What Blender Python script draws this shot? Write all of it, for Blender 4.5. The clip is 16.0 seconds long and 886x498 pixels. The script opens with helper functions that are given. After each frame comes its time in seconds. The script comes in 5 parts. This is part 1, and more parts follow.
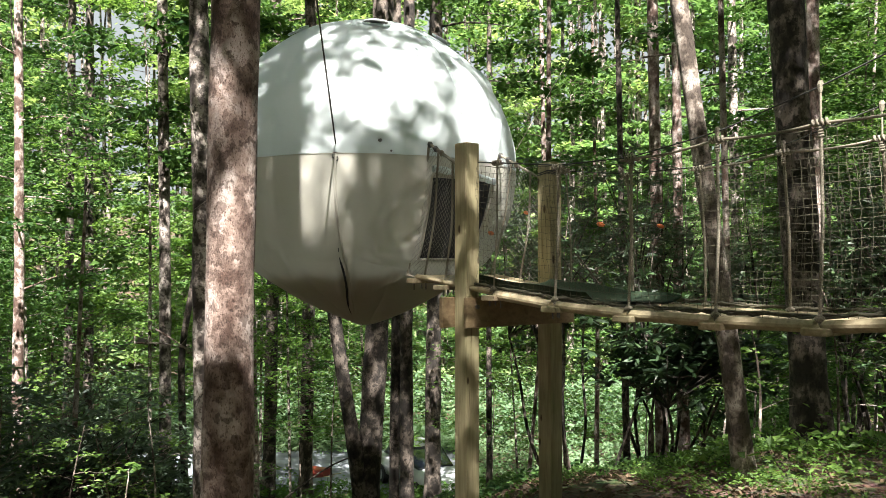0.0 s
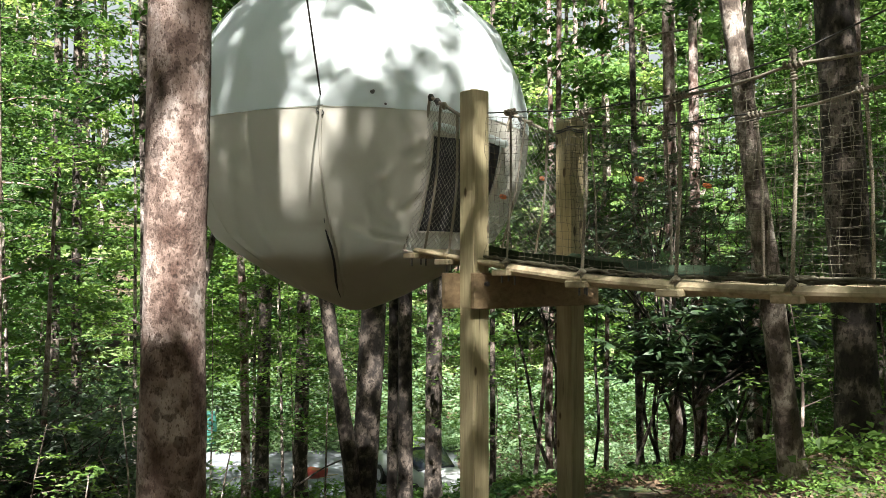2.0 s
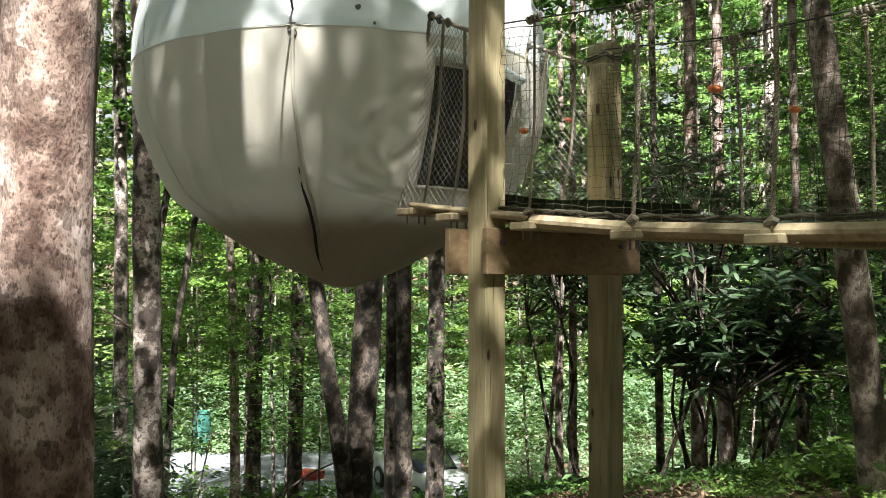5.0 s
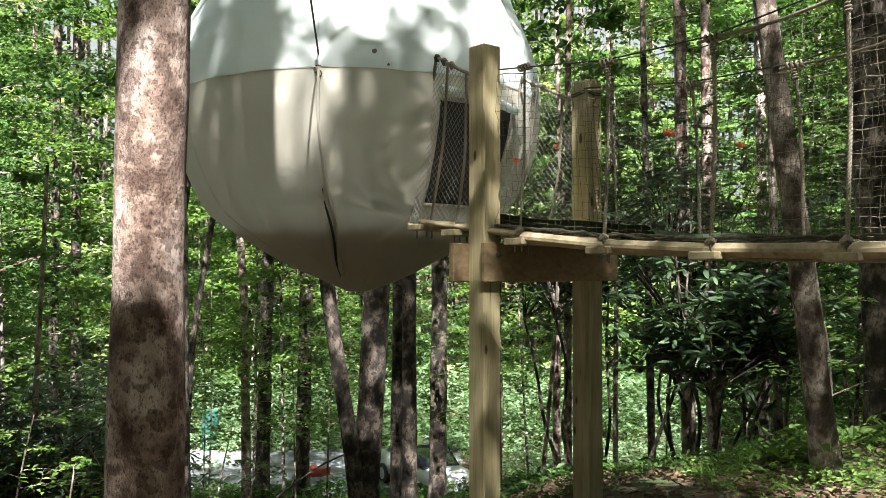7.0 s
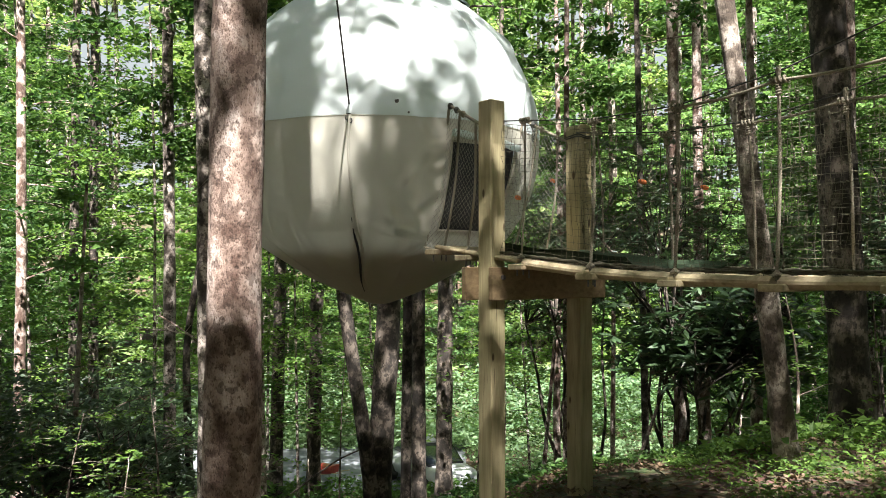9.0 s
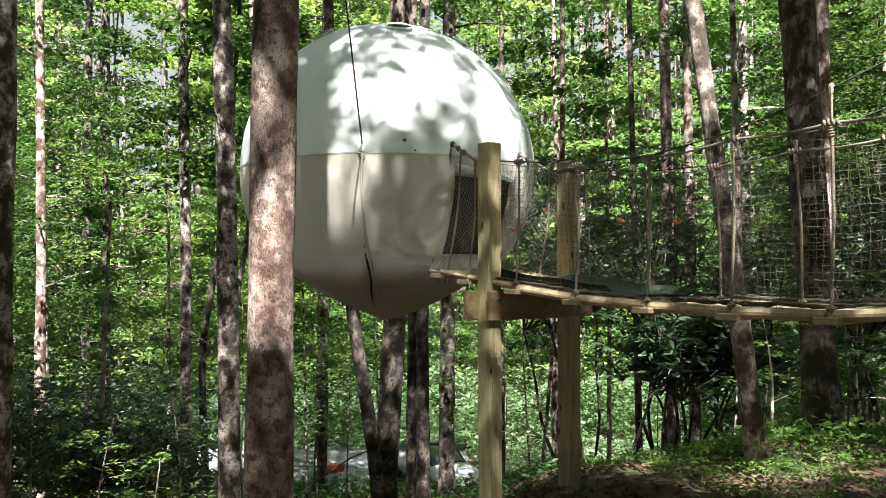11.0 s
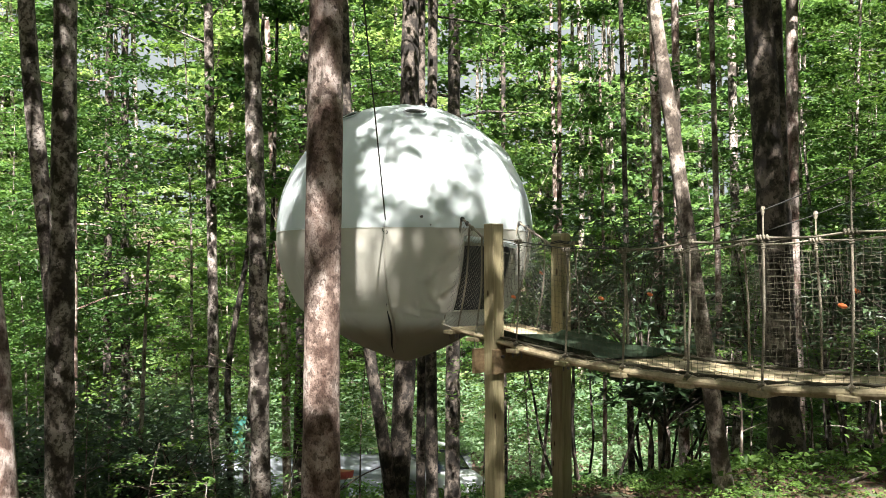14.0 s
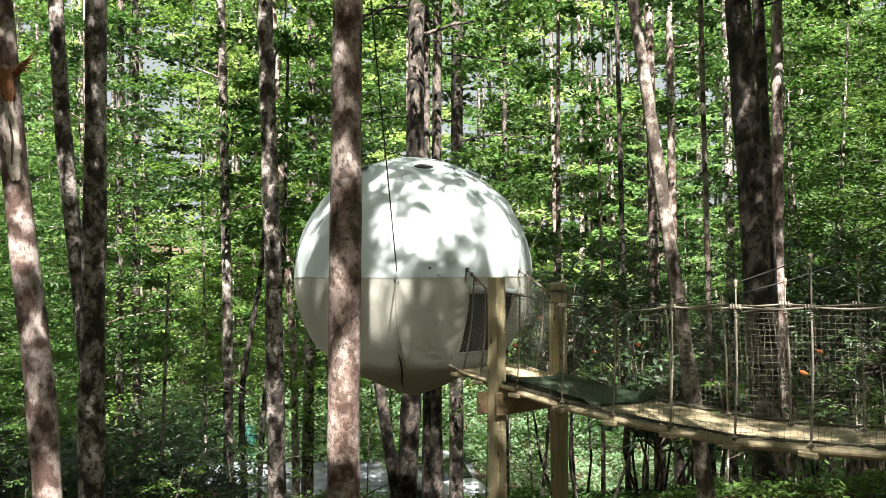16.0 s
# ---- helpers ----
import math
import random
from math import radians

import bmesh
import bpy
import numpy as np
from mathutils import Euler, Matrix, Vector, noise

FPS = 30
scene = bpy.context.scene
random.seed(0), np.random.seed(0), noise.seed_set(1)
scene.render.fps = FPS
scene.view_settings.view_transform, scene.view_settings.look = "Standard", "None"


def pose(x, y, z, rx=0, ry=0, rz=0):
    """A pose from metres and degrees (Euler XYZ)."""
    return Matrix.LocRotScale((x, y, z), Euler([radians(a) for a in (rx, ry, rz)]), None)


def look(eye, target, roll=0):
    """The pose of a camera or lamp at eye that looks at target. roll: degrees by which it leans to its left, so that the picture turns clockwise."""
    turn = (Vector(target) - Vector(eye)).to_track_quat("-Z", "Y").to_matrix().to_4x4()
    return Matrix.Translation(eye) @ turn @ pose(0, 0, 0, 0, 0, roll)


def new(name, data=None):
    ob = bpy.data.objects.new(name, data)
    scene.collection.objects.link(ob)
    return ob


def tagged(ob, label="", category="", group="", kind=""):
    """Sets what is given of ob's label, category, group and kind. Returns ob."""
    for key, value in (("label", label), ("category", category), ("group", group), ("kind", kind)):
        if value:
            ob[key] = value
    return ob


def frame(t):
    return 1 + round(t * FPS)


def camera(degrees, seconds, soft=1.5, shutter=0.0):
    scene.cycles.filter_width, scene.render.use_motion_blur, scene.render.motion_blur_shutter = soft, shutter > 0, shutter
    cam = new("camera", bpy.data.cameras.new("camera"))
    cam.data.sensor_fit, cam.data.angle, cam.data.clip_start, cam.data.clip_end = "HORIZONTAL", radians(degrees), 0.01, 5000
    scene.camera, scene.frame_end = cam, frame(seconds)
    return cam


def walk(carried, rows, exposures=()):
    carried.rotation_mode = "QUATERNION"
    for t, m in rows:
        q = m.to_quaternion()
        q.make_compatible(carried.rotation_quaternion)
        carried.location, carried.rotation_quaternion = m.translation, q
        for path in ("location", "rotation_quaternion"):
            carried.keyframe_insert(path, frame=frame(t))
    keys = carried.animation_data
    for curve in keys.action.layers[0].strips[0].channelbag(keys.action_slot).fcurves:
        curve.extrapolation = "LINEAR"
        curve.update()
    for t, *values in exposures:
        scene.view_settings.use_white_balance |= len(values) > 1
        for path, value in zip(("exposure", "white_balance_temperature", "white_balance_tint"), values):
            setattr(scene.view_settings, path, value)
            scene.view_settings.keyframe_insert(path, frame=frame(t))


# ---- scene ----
cam = camera(57.3, 16.0, 0.55)
METRES, EYE, TILT, LEAN, TURN = 6.87, 1.97, 1.6, 0.0, 0.0
ROWS = [
    (0.0, 0.0, 0.0, 0.0, 0.0, 0.0, -0.0),
    (0.5, -0.0009, 0.0349, -0.008, 0.01, -0.01, -0.01),
    (1.0, -0.002, 0.0701, -0.0169, 0.01, -0.01, -0.02),
    (1.5, -0.0023, 0.1057, -0.0232, 0.03, -0.02, -0.03),
    (2.0, -0.0024, 0.1419, -0.0312, 0.04, -0.04, -0.06),
    (2.5, -0.0029, 0.178, -0.0434, 0.06, -0.04, -0.07),
    (3.0, -0.0033, 0.2173, -0.0551, 0.09, -0.05, -0.08),
    (3.5, -0.0032, 0.2566, -0.0627, 0.12, -0.08, -0.07),
    (4.0, -0.0025, 0.2937, -0.0686, 0.15, -0.08, -0.09),
    (4.2, -0.0027, 0.3040, -0.0705, 0.16, -0.07, -0.09),
    (4.6, -0.0031, 0.3146, -0.0714, 0.18, -0.06, -0.08),
    (5.0, -0.0035, 0.3124, -0.0690, 0.19, -0.04, -0.07),
    (5.4, -0.0040, 0.3000, -0.0650, 0.21, -0.02, -0.06),
    (5.8, -0.0044, 0.2801, -0.0611, 0.23, -0.01, -0.05),
    (6.3, -0.0049, 0.2490, -0.0590, 0.25, 0.01, -0.04),
    (6.5, -0.0051, 0.2357, -0.0591, 0.26, 0.02, -0.04),
    (7.0, -0.0058, 0.2023, -0.0601, 0.31, 0.04, -0.06),
    (7.5, -0.0083, 0.1677, -0.06, 0.34, 0.06, -0.05),
    (8.0, -0.0102, 0.1303, -0.0548, 0.37, 0.06, -0.05),
    (8.5, -0.0132, 0.0956, -0.044, 0.42, 0.05, -0.04),
    (9.0, -0.017, 0.0697, -0.0358, 0.46, 0.03, -0.02),
    (11.5, -0.0184, -0.0668, 0.0077, 0.62, -0.09, 0.1),
    (12.0, -0.0196, -0.0983, 0.022, 0.64, -0.12, 0.11),
    (12.5, -0.0213, -0.13, 0.0383, 0.66, -0.15, 0.13),
    (13.0, -0.0234, -0.159, 0.0551, 0.68, -0.17, 0.15),
    (13.5, -0.0269, -0.1884, 0.0723, 0.7, -0.2, 0.17),
    (14.0, -0.0298, -0.2175, 0.0888, 0.72, -0.21, 0.19),
    (14.5, -0.0315, -0.247, 0.1058, 0.75, -0.23, 0.21),
    (15.0, -0.0325, -0.2739, 0.1258, 0.78, -0.25, 0.23),
    (15.5, -0.0343, -0.2995, 0.1481, 0.8, -0.28, 0.29),
    (16.0, -0.0366, -0.3233, 0.1702, 0.82, -0.29, 0.32),
]
walk(cam, [(t, pose(0, 0, EYE, TILT, LEAN, TURN) @ pose(METRES * x, METRES * y, METRES * z, 90 + pitch, roll, yaw)) for t, x, y, z, yaw, pitch, roll in ROWS],
     [(0.0, 2.34), (2.0, 2.40), (3.5, 2.50), (4.6, 2.54), (7.0, 2.48), (9.0, 2.40), (12.0, 2.32), (16.0, 2.28)])

# ---------------------------------------------------------------- light
SUN_AZ, SUN_EL = 175.0, 54.0          # compass-like: degrees from +y clockwise, and above the horizon
world = bpy.data.worlds.new("sky")
scene.world = world
world.use_nodes = True
wn = world.node_tree.nodes
sky = wn.new("ShaderNodeTexSky")
sky.sky_type, sky.sun_disc = "NISHITA", False
sky.sun_elevation, sky.sun_rotation = radians(SUN_EL), radians(SUN_AZ)
sky.altitude, sky.air_density, sky.dust_density, sky.ozone_density = 700, 0.6, 7.0, 0.7
world.node_tree.links.new(sky.outputs[0], wn["Background"].inputs[0])
wn["Background"].inputs[1].default_value = 0.05
sun_data = bpy.data.lights.new("sun", "SUN")
sun_data.energy, sun_data.angle, sun_data.color = 5.0, radians(0.6), (1.0, 0.97, 0.93)
sun = new("sun", sun_data)
SUN_DIR = Vector((math.sin(radians(SUN_AZ)) * math.cos(radians(SUN_EL)),
                  math.cos(radians(SUN_AZ)) * math.cos(radians(SUN_EL)), math.sin(radians(SUN_EL))))
sun.matrix_world = look(SUN_DIR * 60, (0, 0, 0))
# two axes across the sun's rays: every point of one ray has the same two numbers
ACROSS = Vector((-SUN_DIR.y, SUN_DIR.x, 0)).normalized()
UPWARD = SUN_DIR.cross(ACROSS)

# ---------------------------------------------------------------- materials
def material(name, rough=0.8, metal=0.0):
    m = bpy.data.materials.new(name)
    m.use_nodes = True
    b = m.node_tree.nodes["Principled BSDF"]
    b.inputs["Roughness"].default_value, b.inputs["Metallic"].default_value = rough, metal
    return m, m.node_tree.nodes, m.node_tree.links, b


def node(nodes, kind, **sets):
    n = nodes.new(kind)
    for key, value in sets.items():
        n.inputs[key.replace("_", " ")].default_value = value
    return n


def ramp(nodes, links, source, stops):
    r = nodes.new("ShaderNodeValToRGB")
    el = r.color_ramp.elements
    while len(el) < len(stops):
        el.new(0.5)
    for e, (at, c) in zip(el, stops):
        e.position, e.color = at, (*c, 1)
    links.new(source, r.inputs[0])
    return r.outputs[0]


def mix(nodes, links, fac, a, b, kind="MIX"):
    m = nodes.new("ShaderNodeMix")
    m.data_type, m.blend_type = "RGBA", kind
    for sock, v in ((m.inputs[0], fac), (m.inputs[6], a), (m.inputs[7], b)):
        if isinstance(v, (int, float)):
            sock.default_value = v
        elif isinstance(v, tuple):
            sock.default_value = (*v, 1)
        else:
            links.new(v, sock)
    return m.outputs[2]


def coords(nodes, links, scale=(1, 1, 1), space="Object"):
    tc, mp = nodes.new("ShaderNodeTexCoord"), nodes.new("ShaderNodeMapping")
    mp.inputs["Scale"].default_value = scale
    links.new(tc.outputs[space], mp.inputs[0])
    return mp.outputs[0]


def bump(nodes, links, height, strength, distance, bsdf):
    b = nodes.new("ShaderNodeBump")
    b.inputs["Strength"].default_value, b.inputs["Distance"].default_value = strength, distance
    links.new(height, b.inputs["Height"])
    links.new(b.outputs[0], bsdf.inputs["Normal"])


def bark(name, dark, mid, light, fleck=(70, 70, 26), depth=0.45, moss=0.0, spread=0.075, knob=0.0, hole=0.1):
    m, n, l, b = material(name, 0.92)
    big = node(n, "ShaderNodeTexNoise", Scale=1.0, Detail=4.0, Roughness=0.55, Distortion=0.15)
    l.new(coords(n, l, (5.5, 5.5, 4.2)), big.inputs[0])
    blotch = node(n, "ShaderNodeTexNoise", Scale=1.0, Detail=2.5, Roughness=0.5)
    l.new(coords(n, l, (17, 17, 14)), blotch.inputs[0])
    spot = node(n, "ShaderNodeTexNoise", Scale=1.0, Detail=5.0, Roughness=0.75)
    l.new(coords(n, l, fleck), spot.inputs[0])
    pit = node(n, "ShaderNodeTexVoronoi", Scale=1.0, Randomness=1.0)
    l.new(coords(n, l, (96, 96, 48)), pit.inputs[0])
    fine = node(n, "ShaderNodeTexNoise", Scale=150.0, Detail=4.0, Roughness=0.7)
    l.new(coords(n, l, (1, 1, 0.4)), fine.inputs[0])
    c = ramp(n, l, big.outputs[0], [(0.5 - spread, dark), (0.5, mid), (0.5 + spread, light)])
    c = mix(n, l, moss, c, mix(n, l, ramp(n, l, blotch.outputs[0], [(0.555, (0, 0, 0)), (0.585, (1, 1, 1))]), c, tuple(v * 0.8 for v in dark)))
    f = ramp(n, l, spot.outputs[0], [(0.40, (depth, depth * 0.93, depth * 0.88)), (0.47, (1, 1, 1))])
    c = mix(n, l, 1.0, c, f, "MULTIPLY")
    p = ramp(n, l, pit.outputs["Distance"], [(hole, (0.36, 0.28, 0.23)), (hole + 0.2, (1, 1, 1))])
    c = mix(n, l, knob, c, p, "MULTIPLY")
    c3 = ramp(n, l, fine.outputs[0], [(0.3, (0.8, 0.8, 0.8)), (0.7, (1.14, 1.13, 1.11))])
    l.new(mix(n, l, 0.8, c, c3, "MULTIPLY"), b.inputs["Base Color"])
    h = mix(n, l, 0.3, spot.outputs[0], fine.outputs[0])
    bump(n, l, mix(n, l, 0.2 * knob, h, pit.outputs["Distance"]), 0.9, 0.022, b)
    return m


def leaf(name, dark, light, trans=0.42, gloss=0.25):
    m, n, l, b = material(name, 0.5)
    geo, info = n.new("ShaderNodeNewGeometry"), n.new("ShaderNodeObjectInfo")
    add = n.new("ShaderNodeMath")
    add.operation = "MULTIPLY_ADD"
    add.inputs[1].default_value = 0.52
    l.new(geo.outputs["Random Per Island"], add.inputs[0])
    half = n.new("ShaderNodeMath")
    half.operation = "MULTIPLY"
    half.inputs[1].default_value = 0.48
    l.new(info.outputs["Random"], half.inputs[0])
    l.new(half.outputs[0], add.inputs[2])
    col = ramp(n, l, add.outputs[0], [(0.0, dark), (0.55, tuple((a + c) / 2 for a, c in zip(dark, light))), (1.0, light)])
    l.new(col, b.inputs["Base Color"])
    b.inputs["Specular IOR Level"].default_value = gloss
    t = n.new("ShaderNodeBsdfTranslucent")
    l.new(mix(n, l, 1.0, col, (1.5, 1.5, 0.98), "MULTIPLY"), t.inputs[0])
    s = n.new("ShaderNodeMixShader")
    s.inputs[0].default_value = trans
    l.new(b.outputs[0], s.inputs[1])
    l.new(t.outputs[0], s.inputs[2])
    l.new(s.outputs[0], n["Material Output"].inputs[0])
    return m


def timber(name, dark, light, axis=(30, 30, 2.2), knot=0.9, checks=0.0):
    m, n, l, b = material(name, 0.75)
    g = node(n, "ShaderNodeTexNoise", Scale=1.0, Detail=7.0, Roughness=0.62, Distortion=0.6)
    l.new(coords(n, l, axis), g.inputs[0])
    big = node(n, "ShaderNodeTexNoise", Scale=2.3, Detail=3.0)
    l.new(coords(n, l), big.inputs[0])
    knots = node(n, "ShaderNodeTexVoronoi", Scale=1.0, Randomness=1.0)
    l.new(coords(n, l, tuple(a * 0.3 if a > 10 else a * 1.6 for a in axis)), knots.inputs[0])
    c = ramp(n, l, g.outputs[0], [(0.3, dark), (0.62, light)])
    stain = ramp(n, l, big.outputs[0], [(0.35, (0.72, 0.74, 0.66)), (0.65, (1.05, 1.02, 1.0))])
    c = mix(n, l, 0.9, c, stain, "MULTIPLY")
    k = ramp(n, l, knots.outputs["Distance"], [(0.10, (0.14, 0.085, 0.05)), (0.15, (1, 1, 1))])
    c = mix(n, l, knot, c, k, "MULTIPLY")
    split = node(n, "ShaderNodeTexNoise", Scale=1.0, Detail=2.0, Roughness=0.5)
    l.new(coords(n, l, (95, 95, 2.6)), split.inputs[0])
    dry = ramp(n, l, split.outputs[0], [(0.30, (0.16, 0.12, 0.08)), (0.335, (1, 1, 1))])
    l.new(mix(n, l, checks, c, dry, "MULTIPLY"), b.inputs["Base Color"])
    bump(n, l, g.outputs[0], 0.35, 0.006, b)
    return m


def canvas(name, base, soil, through_light):
    m, n, l, b = material(name, 0.55)
    big = node(n, "ShaderNodeTexNoise", Scale=1.3, Detail=5.0, Roughness=0.6)
    l.new(coords(n, l), big.inputs[0])
    fine = node(n, "ShaderNodeTexNoise", Scale=260.0, Detail=2.0)
    l.new(coords(n, l), fine.inputs[0])
    crease = node(n, "ShaderNodeTexNoise", Scale=2.4, Detail=1.5, Roughness=0.4, Distortion=0.5)
    l.new(coords(n, l, (1, 1, 0.7)), crease.inputs[0])
    col = ramp(n, l, big.outputs[0], [(0.3, soil), (0.6, base)])
    l.new(col, b.inputs["Base Color"])
    pucker = node(n, "ShaderNodeTexNoise", Scale=5.5, Detail=2.0, Roughness=0.45, Distortion=1.6)
    l.new(coords(n, l, (1, 1, 0.6)), pucker.inputs[0])
    ridge = ramp(n, l, pucker.outputs[0], [(0.42, (0, 0, 0)), (0.5, (1, 1, 1)), (0.58, (0.1, 0.1, 0.1))])
    h = mix(n, l, 0.02, mix(n, l, 0.010, crease.outputs[0], ridge), fine.outputs[0])
    bump(n, l, h, 0.8, 0.08, b)
    t = n.new("ShaderNodeBsdfTranslucent")
    l.new(col, t.inputs[0])
    s = n.new("ShaderNodeMixShader")
    s.inputs[0].default_value = through_light
    l.new(b.outputs[0], s.inputs[1])
    l.new(t.outputs[0], s.inputs[2])
    l.new(s.outputs[0], n["Material Output"].inputs[0])
    return m


def plain(name, col, rough=0.6, metal=0.0, scale=40.0, vary=0.25):
    m, n, l, b = material(name, rough, metal)
    f = node(n, "ShaderNodeTexNoise", Scale=scale, Detail=4.0)
    l.new(coords(n, l), f.inputs[0])
    l.new(ramp(n, l, f.outputs[0], [(0.3, tuple(c * (1 - vary) for c in col)), (0.7, tuple(min(1, c * (1 + vary)) for c in col))]), b.inputs["Base Color"])
    bump(n, l, f.outputs[0], 0.2, 0.004, b)
    return m


def soil_material():
    m, n, l, b = material("forest_floor", 0.95)
    big = node(n, "ShaderNodeTexNoise", Scale=0.7, Detail=8.0, Roughness=0.65)
    l.new(coords(n, l), big.inputs[0])
    lit = node(n, "ShaderNodeTexVoronoi", Scale=14.0, Randomness=1.0)
    l.new(coords(n, l), lit.inputs[0])
    c = ramp(n, l, big.outputs[0], [(0.3, (0.05, 0.032, 0.02)), (0.5, (0.13, 0.09, 0.058)), (0.62, (0.05, 0.09, 0.02))])
    c2 = mix(n, l, 0.55, c, mix(n, l, 0.6, lit.outputs["Color"], (0.16, 0.1, 0.06)), "OVERLAY")
    l.new(c2, b.inputs["Base Color"])
    bump(n, l, lit.outputs["Distance"], 0.7, 0.03, b)
    return m


BARK_FRONT = bark("bark_red_brown", (0.08, 0.045, 0.032), (0.28, 0.203, 0.167), (0.54, 0.45, 0.405), (44, 44, 30), 0.5, 0.62, 0.13, 0.85, 0.13)
BARK_BROWN = bark("bark_brown", (0.07, 0.052, 0.039), (0.235, 0.19, 0.155), (0.46, 0.40, 0.34), (50, 50, 26), 0.5, 0.6, 0.085, 0.5, 0.1)
BARK_GREY = bark("bark_grey", (0.055, 0.042, 0.034), (0.265, 0.222, 0.19), (0.47, 0.41, 0.365), (24, 24, 30), 0.42, 0.75, 0.075, 0.3)
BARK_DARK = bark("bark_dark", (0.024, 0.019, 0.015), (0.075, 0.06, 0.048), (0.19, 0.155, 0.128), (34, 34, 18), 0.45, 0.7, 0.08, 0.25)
BARK_PALE = bark("bark_pale", (0.10, 0.06, 0.045), (0.28, 0.21, 0.18), (0.48, 0.40, 0.36), (45, 45, 20), 0.45, 0.4, 0.075, 0.3)
LEAF_TREE = leaf("leaf_tree", (0.016, 0.050, 0.015), (0.124, 0.228, 0.054))
LEAF_LIGHT = leaf("leaf_light", (0.026, 0.08, 0.022), (0.198, 0.312, 0.075), 0.5)
# far leaves in three tones: haze, sun and forest shade put into the colour
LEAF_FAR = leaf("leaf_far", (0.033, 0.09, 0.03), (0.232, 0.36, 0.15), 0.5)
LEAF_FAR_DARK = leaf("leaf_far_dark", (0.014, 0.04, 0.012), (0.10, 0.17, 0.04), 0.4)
LEAF_FAR_SUNLIT = leaf("leaf_far_sunlit", (0.10, 0.17, 0.06), (0.36, 0.46, 0.20), 0.5)
# the clearing's sunlight and haze are put into this pale leaf colour
LEAF_GLADE_SUNLIT = leaf("leaf_glade_sunlit", (0.075, 0.15, 0.075), (0.37, 0.49, 0.30), 0.5)
LEAF_RHODO = leaf("leaf_rhododendron", (0.018, 0.046, 0.017), (0.08, 0.14, 0.05), 0.2, 0.9)
POST_WOOD = timber("post_timber", (0.275, 0.228, 0.122), (0.455, 0.395, 0.24), checks=0.6)
BEAM_WOOD = timber("beam_timber", (0.19, 0.124, 0.066), (0.32, 0.23, 0.132), (2.2, 26, 26), knot=0.25)
DECK_WOOD = timber("deck_timber", (0.29, 0.235, 0.14), (0.48, 0.40, 0.265), (26, 26, 26), knot=0.3)
CANVAS_WHITE = canvas("canvas_white", (0.75, 0.815, 0.81), (0.69, 0.765, 0.755), 0.45)
CANVAS_BEIGE = canvas("canvas_beige", (0.585, 0.565, 0.488), (0.53, 0.50, 0.42), 0.42)
ROPE = plain("rope_tan", (0.25, 0.22, 0.165), 0.9, 0, 180.0, 0.4)
ROPE_DARK = plain("rope_dark", (0.05, 0.05, 0.045), 0.9, 0, 120.0, 0.4)
NET = plain("net_twine", (0.105, 0.096, 0.064), 0.9, 0, 60.0, 0.35)
NET_WHITE = plain("net_pale", (0.27, 0.262, 0.235), 0.9, 0, 60.0, 0.3)
MAT_GREEN = plain("mat_green", (0.035, 0.06, 0.03), 0.95, 0, 90.0, 0.5)
FLOAT = plain("float_orange", (0.75, 0.2, 0.06), 0.5, 0, 30.0, 0.2)
STEEL = plain("bolt_steel", (0.16, 0.15, 0.15), 0.5, 0.8, 80.0, 0.3)
DARK_SCREEN = plain("door_screen", (0.012, 0.014, 0.022), 0.6, 0, 120.0, 0.3)
GRAVEL = plain("road_gravel", (0.15, 0.162, 0.18), 0.95, 0, 1.3, 0.45)
SOIL = soil_material()

